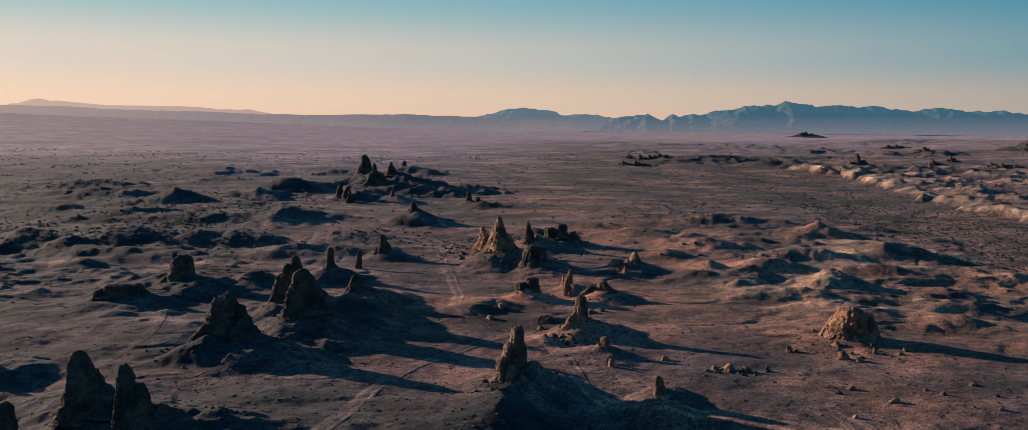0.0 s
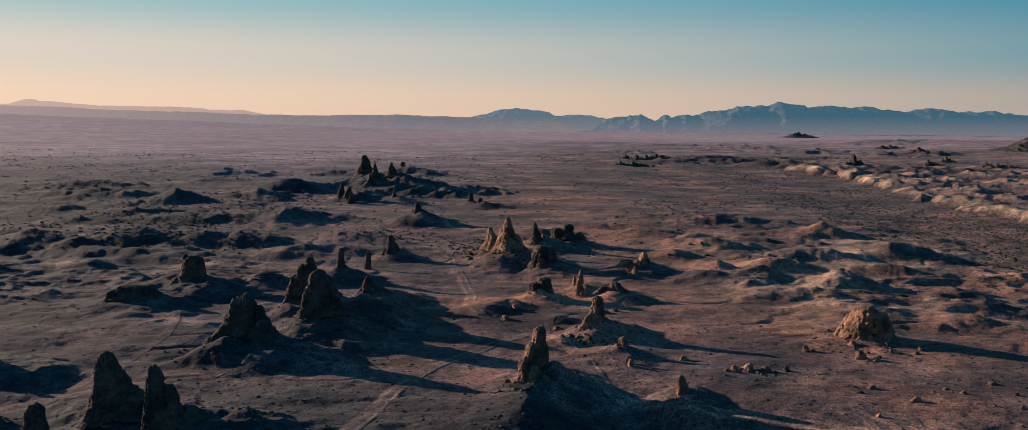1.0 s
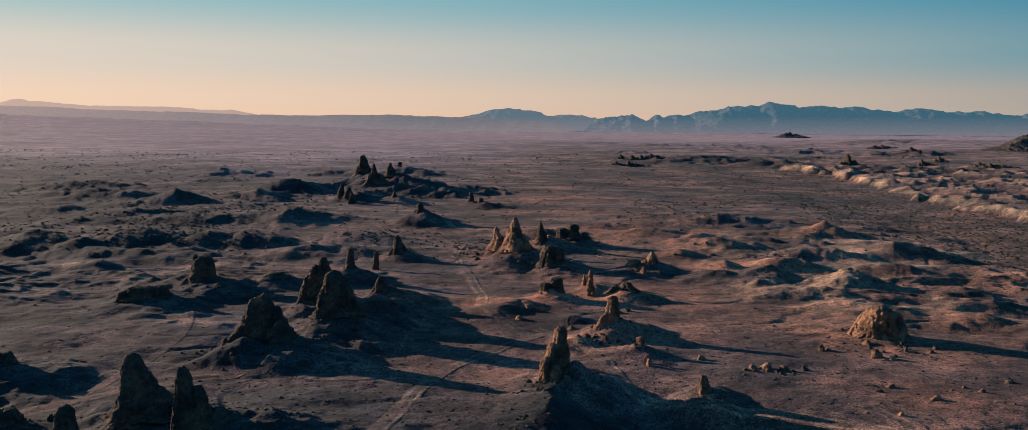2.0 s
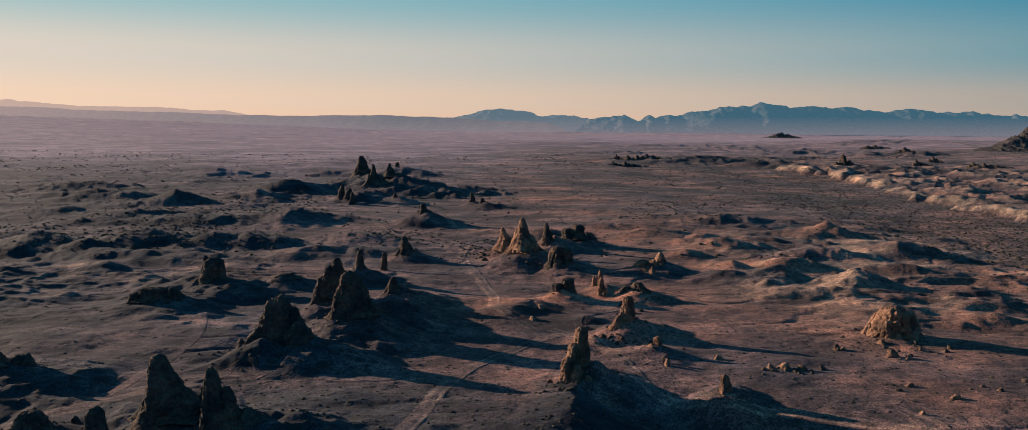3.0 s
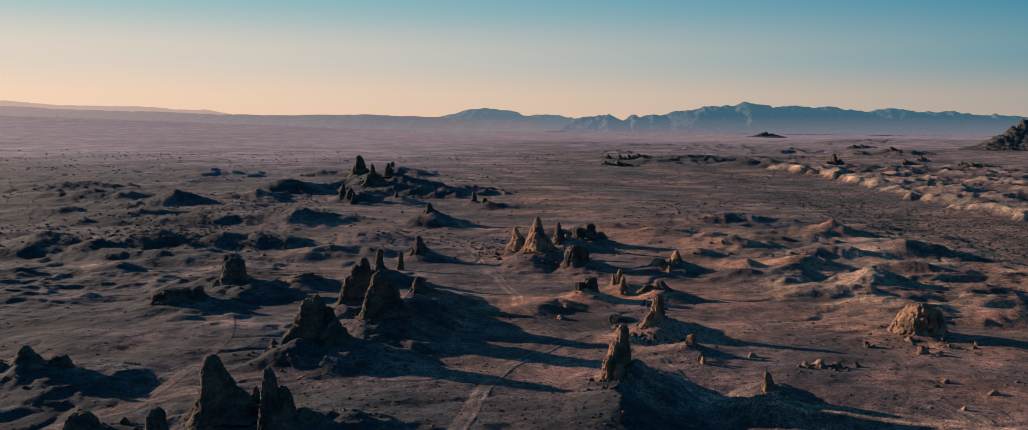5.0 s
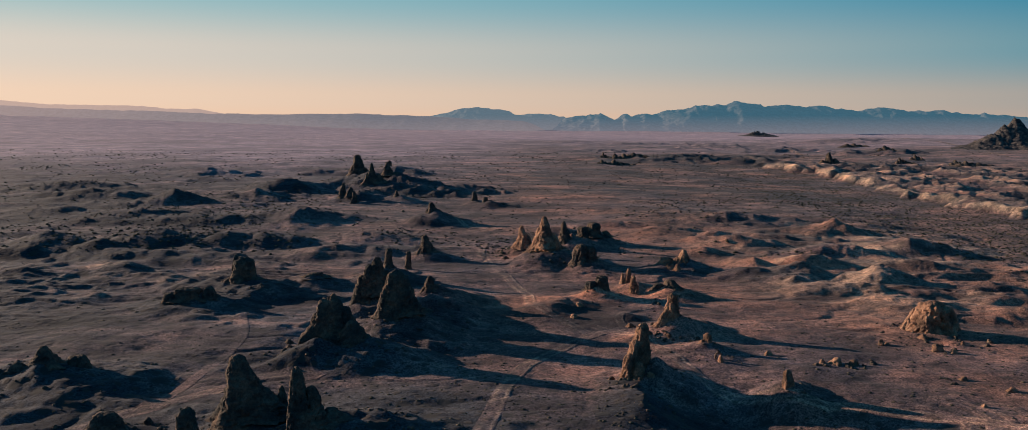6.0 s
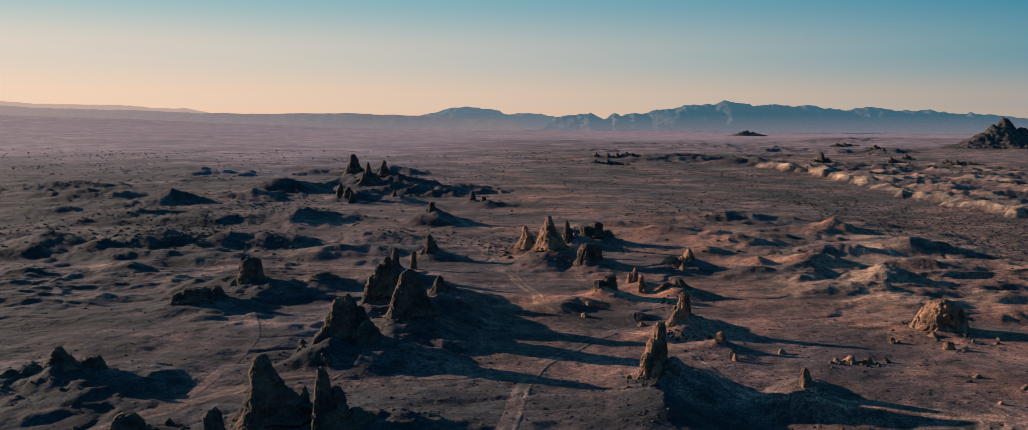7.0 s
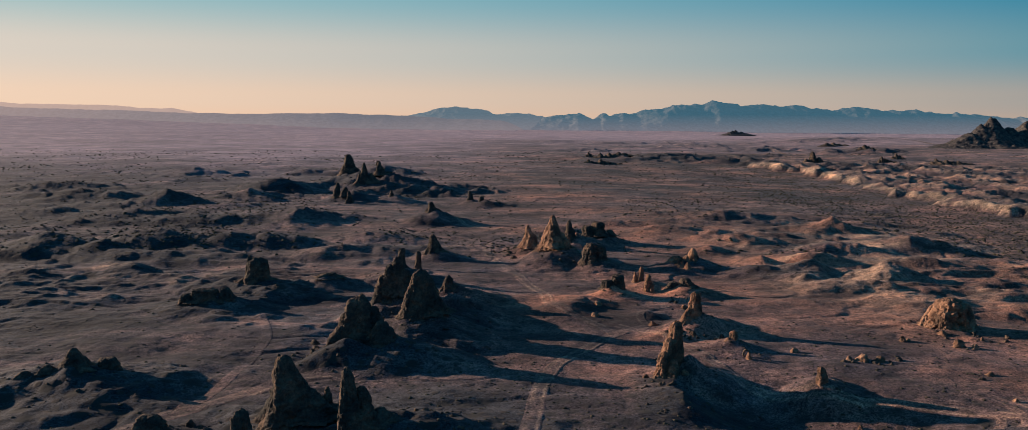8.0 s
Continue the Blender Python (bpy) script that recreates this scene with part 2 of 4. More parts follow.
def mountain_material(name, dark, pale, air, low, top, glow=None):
    """Backdrop ranges with kilometres of bright air painted into their emission, thickest over the valley floor."""
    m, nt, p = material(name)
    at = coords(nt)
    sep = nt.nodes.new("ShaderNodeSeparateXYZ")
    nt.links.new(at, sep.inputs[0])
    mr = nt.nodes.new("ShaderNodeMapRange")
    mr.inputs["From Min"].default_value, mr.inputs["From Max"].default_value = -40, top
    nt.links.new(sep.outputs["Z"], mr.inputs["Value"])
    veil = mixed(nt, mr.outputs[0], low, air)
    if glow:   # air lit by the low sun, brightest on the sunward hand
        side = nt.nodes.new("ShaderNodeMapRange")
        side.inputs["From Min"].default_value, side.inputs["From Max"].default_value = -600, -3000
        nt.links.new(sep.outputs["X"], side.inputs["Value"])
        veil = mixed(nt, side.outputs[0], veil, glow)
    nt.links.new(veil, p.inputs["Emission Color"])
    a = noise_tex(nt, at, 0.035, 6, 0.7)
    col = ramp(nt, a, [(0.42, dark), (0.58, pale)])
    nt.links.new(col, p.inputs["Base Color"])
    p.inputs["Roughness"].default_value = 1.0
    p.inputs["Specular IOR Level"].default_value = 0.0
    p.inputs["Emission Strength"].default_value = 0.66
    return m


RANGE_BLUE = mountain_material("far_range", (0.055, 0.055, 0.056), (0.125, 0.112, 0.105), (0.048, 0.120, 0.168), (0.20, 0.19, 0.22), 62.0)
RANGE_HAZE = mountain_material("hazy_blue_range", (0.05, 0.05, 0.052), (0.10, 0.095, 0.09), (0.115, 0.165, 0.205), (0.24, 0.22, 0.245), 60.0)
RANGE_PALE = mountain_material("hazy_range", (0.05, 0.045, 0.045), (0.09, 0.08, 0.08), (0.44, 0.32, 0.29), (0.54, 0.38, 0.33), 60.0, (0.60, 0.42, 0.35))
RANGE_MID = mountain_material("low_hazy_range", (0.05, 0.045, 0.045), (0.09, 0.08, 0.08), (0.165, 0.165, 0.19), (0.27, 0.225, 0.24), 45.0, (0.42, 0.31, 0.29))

# ---------------------------------------------------------------- terrain
MOUNDS = []


def mound(x, y, r, h, stretch=1.0, turn=0.0, dark=0.0, steep=1.35):
    """A heap of rubble and soil: centre, foot radius, height, length over width, degrees, how dark its gravel is, how hollow its flanks."""
    MOUNDS.append((x, y, r, h, stretch, radians(turn), dark, steep))


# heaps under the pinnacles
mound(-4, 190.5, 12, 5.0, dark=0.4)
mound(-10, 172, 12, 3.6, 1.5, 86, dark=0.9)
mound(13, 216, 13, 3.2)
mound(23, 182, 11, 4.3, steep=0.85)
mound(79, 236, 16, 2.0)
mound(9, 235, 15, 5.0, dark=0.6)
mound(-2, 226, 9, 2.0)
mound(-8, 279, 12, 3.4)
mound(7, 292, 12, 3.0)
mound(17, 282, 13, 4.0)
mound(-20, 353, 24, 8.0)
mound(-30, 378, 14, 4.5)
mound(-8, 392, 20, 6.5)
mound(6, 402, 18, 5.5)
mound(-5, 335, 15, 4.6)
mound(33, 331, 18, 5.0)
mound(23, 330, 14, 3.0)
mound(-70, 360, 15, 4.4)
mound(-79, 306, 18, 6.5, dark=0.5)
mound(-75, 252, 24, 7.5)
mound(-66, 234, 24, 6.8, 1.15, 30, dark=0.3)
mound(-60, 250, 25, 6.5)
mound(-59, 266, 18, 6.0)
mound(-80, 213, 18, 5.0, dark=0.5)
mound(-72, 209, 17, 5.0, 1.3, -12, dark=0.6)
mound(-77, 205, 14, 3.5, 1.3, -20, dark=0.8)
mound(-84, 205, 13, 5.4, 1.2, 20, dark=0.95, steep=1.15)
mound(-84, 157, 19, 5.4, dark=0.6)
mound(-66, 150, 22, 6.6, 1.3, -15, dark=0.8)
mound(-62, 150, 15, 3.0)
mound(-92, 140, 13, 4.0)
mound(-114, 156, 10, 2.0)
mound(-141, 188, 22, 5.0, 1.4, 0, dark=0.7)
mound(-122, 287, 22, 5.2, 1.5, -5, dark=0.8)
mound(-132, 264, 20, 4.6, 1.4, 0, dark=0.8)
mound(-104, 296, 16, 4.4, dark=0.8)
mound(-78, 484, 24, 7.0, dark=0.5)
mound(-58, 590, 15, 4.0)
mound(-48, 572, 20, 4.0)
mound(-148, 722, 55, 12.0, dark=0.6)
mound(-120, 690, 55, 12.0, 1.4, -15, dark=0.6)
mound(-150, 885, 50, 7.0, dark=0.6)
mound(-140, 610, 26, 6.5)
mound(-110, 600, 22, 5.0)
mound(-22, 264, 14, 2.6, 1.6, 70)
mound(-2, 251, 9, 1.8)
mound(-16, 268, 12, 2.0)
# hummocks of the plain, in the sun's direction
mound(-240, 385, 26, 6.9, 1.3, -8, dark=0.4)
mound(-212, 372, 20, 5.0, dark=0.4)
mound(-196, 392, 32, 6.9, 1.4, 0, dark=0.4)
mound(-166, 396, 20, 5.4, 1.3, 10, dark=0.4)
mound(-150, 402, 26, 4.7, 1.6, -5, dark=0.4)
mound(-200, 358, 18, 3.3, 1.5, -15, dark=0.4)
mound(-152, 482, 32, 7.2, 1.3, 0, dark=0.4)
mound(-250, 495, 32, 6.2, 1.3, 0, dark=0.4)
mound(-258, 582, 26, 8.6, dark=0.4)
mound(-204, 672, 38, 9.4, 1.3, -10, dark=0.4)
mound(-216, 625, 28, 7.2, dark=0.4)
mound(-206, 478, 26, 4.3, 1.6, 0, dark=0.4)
mound(-218, 850, 30, 6.2, dark=0.4)
mound(-190, 850, 28, 4.7, dark=0.4)
mound(-104, 372, 26, 4.0, 1.8, 10, dark=0.4)
mound(-104, 415, 24, 3.6, 1.7, -5, dark=0.4)
mound(-215, 318, 16, 2.6, 1.6, 0, dark=0.4)
mound(-180, 322, 14, 2.3, 1.5, 10, dark=0.4)
mound(-330, 620, 40, 5.8, 1.5, 0, dark=0.4)
mound(-380, 700, 45, 5.8, 1.6, 0, dark=0.4)
mound(-300, 520, 30, 4.3, 1.5, 0, dark=0.4)
mound(-330, 860, 40, 6.5, 1.5, 0, dark=0.4)
# low ridges towards the wash
mound(136, 452, 22, 7.4, 1.2, -20)
mound(98, 308, 17, 6.8, 1.5, -10)
mound(72, 318, 14, 5.7, 1.3, 15)
mound(60, 338, 14, 4.1)
mound(64, 302, 10, 3.4)
mound(110, 372, 20, 5.4, 1.6, -15)
mound(130, 300, 20, 4.3, 1.5, -20)
mound(90, 268, 18, 3.0, 1.8, -15)
mound(70, 400, 18, 4.1, 1.6, -10)
mound(48, 372, 14, 3.2)
mound(100, 500, 26, 4.7, 1.8, 0)
mound(165, 330, 22, 4.1, 1.8, -25)
mound(118, 255, 16, 3.4, 1.7, -20)
mound(40, 440, 16, 3.4, 1.5, -10)
mound(82, 286, 16, 3.6, 2.2, -18)
mound(118, 282, 20, 4.2, 2.2, -18, dark=0.3)
mound(52, 318, 13, 3.2, 2.0, -15)
mound(88, 345, 15, 4.0, 2.0, -15)
mound(128, 338, 18, 4.6, 2.2, -20, dark=0.3)
mound(150, 390, 20, 4.8, 2.0, -20)
mound(96, 420, 16, 3.6, 2.4, -12)
mound(60, 470, 18, 3.0, 2.6, -8, dark=0.4)
mound(20, 470, 16, 3.0, 2.4, -5, dark=0.4)
mound(-10, 440, 14, 3.4, 1.8, 0, dark=0.4)
mound(160, 270, 16, 3.4, 2.4, -22, dark=0.4)
mound(135, 232, 14, 2.6, 2.4, -22)
mound(150, 205, 14, 2.4, 2.4, -22, dark=0.4)


def bank_line(y):
    """x of the foot of the pale bluff that edges the wash."""
    return 283 + 7 * np.sin(y / 61.0) + 9 * value2(y / 60.0, y * 0, 31) + 26 * np.abs(value2(y / 34.0, y * 0, 33)) + 8 * np.abs(value2(y / 13.0, y * 0, 35))


def land(x, y):
    """Height of the ground, and how pale, how overgrown or darkened, and how hazed its colour is."""
    x, y = np.asarray(x, float), np.asarray(y, float)
    d = np.hypot(x + 20, y - 200)
    near = 1 - smooth(300, 1500, d)
    z = 0.9 * fbm2(x / 85, y / 85, 3, 1) * (0.5 + 0.5 * smooth(60, 300, d))
    z += (0.45 * fbm2(x / 21, y / 21, 4, 5) - 0.35 * np.clip(ridge2(x / 46, y / 30, 3, 9) - 0.75, 0, 1)) * near
    z += 0.07 * ridge2(x / 8, y / 6, 3, 7) * near
    z += 2.2 * fbm2(x / 420, y / 420, 3, 11) * smooth(350, 1200, d)
    z -= 1.2 * np.exp(-((x + 26) ** 2 / 40 ** 2 + (y - 200) ** 2 / 28 ** 2)) + 5.6 * np.exp(-((x - 10) ** 2 / 16 ** 2 + (y - 173) ** 2 / 15 ** 2))
    z -= 3.6 * np.exp(-((x - 32) ** 2 / 17 ** 2 + (y - 162) ** 2 / 9 ** 2))
    z -= 0.8 * np.exp(-((x + 50) ** 2 / 14 ** 2 + (y - 212) ** 2 / 20 ** 2)) + 1.2 * np.exp(-((x + 46) ** 2 / 16 ** 2 + (y - 238) ** 2 / 14 ** 2))
    # rills and small banks left by floods
    fine = (1 - smooth(420, 800, y)) * smooth(90, 130, y)
    warp_x, warp_y = x + 6 * fbm2(x / 30, y / 30, 2, 211), y + 6 * fbm2(x / 30, y / 30, 2, 213)
    rill = np.abs(value2(warp_x / 34, warp_y / 13, 215))
    z -= 0.4 * fine * np.exp(-(rill / 0.07) ** 2) * smooth(-0.5, 0.3, fbm2(x / 70, y / 70, 2, 217))
    z += 0.05 * fine * fbm2(x / 3.4, y / 3.4, 3, 219)
    # valley floor far away: fans rise on one hand, the lake bed sinks on the other
    far = smooth(1100, 4300, y)
    z += far * (-18 - 0.008 * x + 0.026 * np.clip(-700 - x, 0, 4000))
    z += 11 * smooth(420, 900, x) * smooth(700, 1300, y) * (1 - smooth(2000, 3500, y))
    # fall towards the wash, its bed and the bluff beyond
    z -= 2.2 * smooth(50, 130, x) * smooth(180, 300, y) * (1 - smooth(1200, 2000, y))
    along = smooth(300, 460, y) * (1 - smooth(980, 1350, y))
    bank = bank_line(y)
    bed = smooth(140, 235, x) * along
    rise = smooth(0, 7, x - bank)
    z -= 4.4 * bed * (1 - rise) + 1.5 * bed * rise * (1 - smooth(40, 260, x - bank))
    rough = bed * rise * (1 - smooth(150, 420, x - bank))
    z += rough * (2.2 * ridge2(x / 38, y / 38, 4, 41) + 1.2 * ridge2(x / 17, y / 24, 3, 42))
    # broken ground and low outcrops farther off
    scab = smooth(30, 160, x) * smooth(880, 1050, y) * (1 - smooth(1900, 2600, y)) + 0.5 * smooth(-100, 200, x) * smooth(1000, 1150, y) * (1 - smooth(1400, 1800, y))
    scab = scab * smooth(0.0, 0.9, fbm2(x / 190, y / 150, 3, 43) + 0.25)
    z += scab * (2.8 * np.clip(ridge2(x / 55, y / 48, 4, 45), -0.3, 2) + 0.8 * ridge2(x / 20, y / 22, 3, 46))
    # gullied ground between the pinnacles and the wash
    gully = smooth(30, 80, x) * (1 - smooth(190, 240, x)) * smooth(235, 290, y) * (1 - smooth(480, 620, y))
    z += gully * (0.75 * ridge2(x / 46, y / 16, 4, 47) + 0.7 * np.clip(ridge2(x / 30, y / 13, 3, 223) - 0.4, 0, 1.2))
    # knolls scattered over the plain on the sunward hand
    knoll = (1 - smooth(-170, -90, x)) * smooth(290, 360, y) * (1 - smooth(900, 1400, y))
    z += knoll * (1.3 * np.clip(ridge2(x / 62, y / 44, 4, 53) - 0.15, 0, 3))
    left = (1 - smooth(-125, -95, x)) * smooth(225, 300, y) * (1 - smooth(330, 420, y))
    z += left * (0.8 * ridge2(x / 34, y / 15, 4, 57) + 1.0 * np.clip(ridge2(x / 22, y / 17, 3, 221) - 0.35, 0, 1.2))
    heap = np.zeros_like(z)
    wob = 1 + 0.28 * fbm2(x / 13, y / 13, 3, 61)
    gravel = np.zeros_like(z)
    for mx, my, r, h, st, tn, dk, sp in MOUNDS:
        dx, dy = x - mx, y - my
        reach = (np.abs(dx) < 2.2 * r * st) & (np.abs(dy) < 2.2 * r * st)
        if not reach.any():
            continue
        dx, dy = dx[reach], dy[reach]
        u = (dx * math.cos(tn) + dy * math.sin(tn)) / st
        v = -dx * math.sin(tn) + dy * math.cos(tn)
        q = np.hypot(u, v) / r * wob[reach]
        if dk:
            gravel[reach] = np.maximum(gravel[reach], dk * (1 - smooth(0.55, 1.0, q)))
        heap[reach] = np.maximum(heap[reach], h * (0.9 * np.clip(1 - q, 0, 1) ** sp + 0.1 * np.exp(-3.0 * q ** 2)))
    z += heap * (1 + 0.09 * fbm2(x / 5, y / 5, 3, 67) + 0.13 * (ridge2(x / 10, y / 8, 3, 69) - 0.4))
    pale = 0.95 * bed * smooth(0.08, 0.6, rise) * (1 - smooth(6, 15, x - bank)) + 0.4 * rough * smooth(0.2, 0.9, ridge2(x / 38, y / 38, 4, 41))
    pale += 0.42 * gully * smooth(0.55, 1.3, ridge2(x / 40, y / 16, 4, 47) + 0.6 * fbm2(x / 50, y / 50, 2, 71))
    pale += 0.35 * left * smooth(0.6, 1.2, ridge2(x / 34, y / 15, 4, 57))
    scrub_shade = 0.25 * smooth(130, 210, x) * (1 - rise) * smooth(300, 380, y) * (1 - smooth(1000, 1500, y)) * (0.6 + 0.4 * fbm2(x / 40, y / 40, 3, 73))
    scrub_shade += 0.55 * smooth(-0.1, 0.6, fbm2(x / 150, y / 60, 6, 79)) * smooth(420, 700, y) * (1 - 0.5 * smooth(1500, 2600, y))
    scrub_shade += 0.42 * smooth(0.15, 0.75, fbm2(x / 38, y / 44, 4, 80)) * smooth(430, 600, y) * (1 - smooth(1800, 2600, y))
    # darker patch right of the thick blade
    scrub_shade += 0.8 * np.exp(-((x + 57) ** 2 / 22 ** 2 + (y - 171) ** 2 / 17 ** 2))
    scrub_shade += 0.55 * scab * smooth(0.2, 0.9, ridge2(x / 55, y / 48, 4, 45))
    pale += 0.4 * scab * smooth(0.3, 0.9, fbm2(x / 40, y / 70, 3, 89))
    scrub_shade += 0.35 * knoll * smooth(0.1, 0.7, fbm2(x / 45, y / 45, 3, 83))
    # left soil colour darkened in place of lens vignetting and flare
    scrub_shade += 0.9 * (1 - smooth(-170, -45, x + 0.35 * (y - 250))) * (0.7 + 0.5 * fbm2(x / 60, y / 35, 4, 95)) * (1 - smooth(900, 1600, y))
    # near ground: scrub, with the same lens falloff painted in
    scrub_shade += 0.85 * (1 - smooth(140, 205, y + 12 * fbm2(x / 40, y / 40, 3, 94))) * (1 - smooth(40, 90, x)) * smooth(20, 100, y)
    pale += 0.16 * smooth(20, 100, x) * smooth(215, 260, y) * (1 - smooth(420, 560, y)) * (0.6 + 0.6 * fbm2(x / 30, y / 22, 3, 96))
    scrub_shade += gravel * (0.75 + 0.25 * fbm2(x / 9, y / 9, 3, 99))
    # haze put into the soil colour with distance, sooner on the sunward hand
    painted_haze = 0.9 * smooth(1000, 3400, y + 0.25 * np.abs(x) + 300 * fbm2(x / 600, y / 300, 3, 97))
    painted_haze = np.maximum(painted_haze, 0.75 * smooth(480, 1500, y + 120 * fbm2(x / 160, y / 60, 4, 98)) * (1 - smooth(-520, 60, x - 0.1 * y)))
    return z, np.clip(pale, 0, 1), np.clip(scrub_shade, 0, 1), np.clip(painted_haze, 0, 1)


def rusty(x, y):
    """How much iron the soil holds: more round the middle heaps and towards the wash."""
    k = (0.45 * smooth(-230, -90, x) + 0.55 * smooth(-75, -5, x)) * smooth(135, 175, y) * (1 - 0.3 * smooth(330, 620, y)) * (1 - smooth(1100, 2400, y))
    return np.clip(k * (0.75 + 0.5 * fbm2(x / 45, y / 35, 4, 103)), 0, 1)


def height(x, y):
    return float(land(np.array([x]), np.array([y]))[0][0])


def sheet(name, xs, ys, z, mat):
    """A grid mesh over the columns xs and rows ys."""
    ny, nx = z.shape
    me = bpy.data.meshes.new(name)
    gx, gy = (np.broadcast_to(a, z.shape) for a in (xs, ys))
    co = np.stack([gx, gy, z], -1).reshape(-1, 3)
    i = np.arange(ny * nx).reshape(ny, nx)
    quads = np.stack([i[:-1, :-1], i[:-1, 1:], i[1:, 1:], i[1:, :-1]], -1).reshape(-1)
    n = len(quads) // 4
    me.vertices.add(len(co))
    me.vertices.foreach_set("co", co.astype(np.float32).ravel())
    me.loops.add(len(quads))
    me.loops.foreach_set("vertex_index", quads.astype(np.int32))
    me.polygons.add(n)
    me.polygons.foreach_set("loop_start", (np.arange(n) * 4).astype(np.int32))
    me.polygons.foreach_set("use_smooth", np.ones(n, bool))
    me.update(calc_edges=True)
    me.materials.append(mat)
    return me


def fan_width(y):
    """Half the breadth of the finely gridded ground at distance y."""
    return 0.68 * np.sqrt(np.clip(y, 0, None) ** 2 + 140.0 ** 2) + 22


GU = np.concatenate([np.linspace(-2, -1, 26)[:-1], np.linspace(-1, 1, 760), np.linspace(1, 2, 26)[1:]])
GY = np.concatenate([np.linspace(-2500, 90, 40)[:-1], np.linspace(90, 330, 350)[:-1], np.geomspace(330, 4900, 350)])


def column_x(u, y):
    """x of the grid column u (-2 to 2) at distance y."""
    w = fan_width(y)
    rim = np.clip(np.abs(u) - 1, 0, 1) ** 2 * (5200 - w)
    return -26 + np.clip(u, -1, 1) * w + np.sign(u) * rim


my_, mu_ = np.meshgrid(GY, GU, indexing="ij")
mx_ = column_x(mu_, my_)
gz, g_pale, g_scrub_shade, g_painted_haze = land(mx_, my_)
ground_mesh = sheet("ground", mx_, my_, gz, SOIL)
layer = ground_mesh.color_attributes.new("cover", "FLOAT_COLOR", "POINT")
layer.data.foreach_set("color", np.stack([g_pale, g_scrub_shade, g_painted_haze, rusty(mx_, my_)], -1).astype(np.float32).ravel())
ground = tagged(new("ground", ground_mesh), "reddish-brown desert floor with rubble heaps, gullies and hummocks", "desert ground", kind="structure")


# ---------------------------------------------------------------- dirt tracks
def catmull(pts, step):
    pts = [Vector(p) for p in pts]
    pts = [2 * pts[0] - pts[1], *pts, 2 * pts[-1] - pts[-2]]
    out = []
    for a, b, c, d in zip(pts, pts[1:], pts[2:], pts[3:]):
        n = max(2, int((c - b).length / step))
        for i in range(n):
            t = i / n
            out.append(0.5 * (2 * b + (c - a) * t + (2 * a - 5 * b + 4 * c - d) * t * t + (3 * b - a - 3 * c + d) * t ** 3))
    return out + [pts[-2]]


def track(label, pts, width=3.4, step=1.2, strength=0.95):
    """A pair of wheel ruts with a low crown, laid on the ground."""
    line = catmull(pts, step)
    xy = np.array([(p.x, p.y) for p in line])
    tang = np.gradient(xy, axis=0)
    tang /= np.linalg.norm(tang, axis=1)[:, None] + 1e-9
    side = np.stack([-tang[:, 1], tang[:, 0]], -1)
    across = np.array([-0.62, -0.5, -0.36, -0.3, -0.16, 0, 0.16, 0.3, 0.36, 0.5, 0.62]) * width
    lift = np.array([-0.08, 0.04, 0.01, 0.0, 0.03, 0.04, 0.03, 0.0, 0.01, 0.04, -0.08]) * min(strength, 1.0) + 0.06
    wob = 0.5 * value2(np.arange(len(xy)) / 9.0, np.zeros(len(xy)), 91)
    px = xy[:, None, 0] + side[:, None, 0] * (across[None, :] + wob[:, None])
    py = xy[:, None, 1] + side[:, None, 1] * (across[None, :] + wob[:, None])
    pz = sheet_height(px, py) + lift[None, :]
    me = sheet("dirt_track", px, py, pz, SOIL)
    wear = np.array([0, 0.12, 0.55, 0.5, 0.16, 0.06, 0.16, 0.5, 0.55, 0.12, 0])[None, :] * (0.7 + 0.5 * value2(px / 9, py / 9, 93)) * strength
    cover = me.color_attributes.new("cover", "FLOAT_COLOR", "POINT")
    cover.data.foreach_set("color", np.stack([np.clip(wear, 0, 1), wear * 0, wear * 0, rusty(px, py)], -1).astype(np.float32).ravel())
    return tagged(new("dirt_track", me), label, "dirt track", kind="structure")


def sheet_height(x, y):
    """Height of the ground mesh itself, within its finely gridded part."""
    x, y = np.asarray(x, float), np.asarray(y, float)
    iy = np.clip(np.searchsorted(GY, y) - 1, 0, len(GY) - 2)
    v = (y - GY[iy]) / (GY[iy + 1] - GY[iy])
    rows = []
    for row in (iy, iy + 1):
        u = np.clip((x + 26) / fan_width(GY[row]), -1, 1)
        k = (u + 1) / 2 * 759
        i = np.clip(k.astype(int), 0, 758)
        rows.append(gz[row, i + 25] * (1 - (k - i)) + gz[row, i + 26] * (k - i))
    return rows[0] * (1 - v) + rows[1] * v


T_MAIN = "pale rutted dirt track winding between the pinnacles"
track(T_MAIN, [(-44, 140), (-42.2, 157.5), (-40.3, 171), (-38, 187.6), (-33.6, 204), (-26.5, 215), (-15, 230), (-5, 237.8)])
track(T_MAIN, [(-15, 230.6), (-19.4, 243), (-25.4, 253), (-29.6, 264), (-30.7, 279.6), (-33.2, 295), (-37.7, 320), (-43.3, 343), (-47.4, 366), (-48.9, 388), (-45.8, 401)])
track("dirt track curving past the tall leaning pinnacle", [(-13, 240), (-4, 229), (1.7, 216), (5, 204), (9, 190), (22, 179), (38, 173), (57, 163), (75, 148)])
track("short side track looping round a small heap", [(-5, 238), (-4.6, 248), (0, 259), (7.4, 265.6)], 2.4)
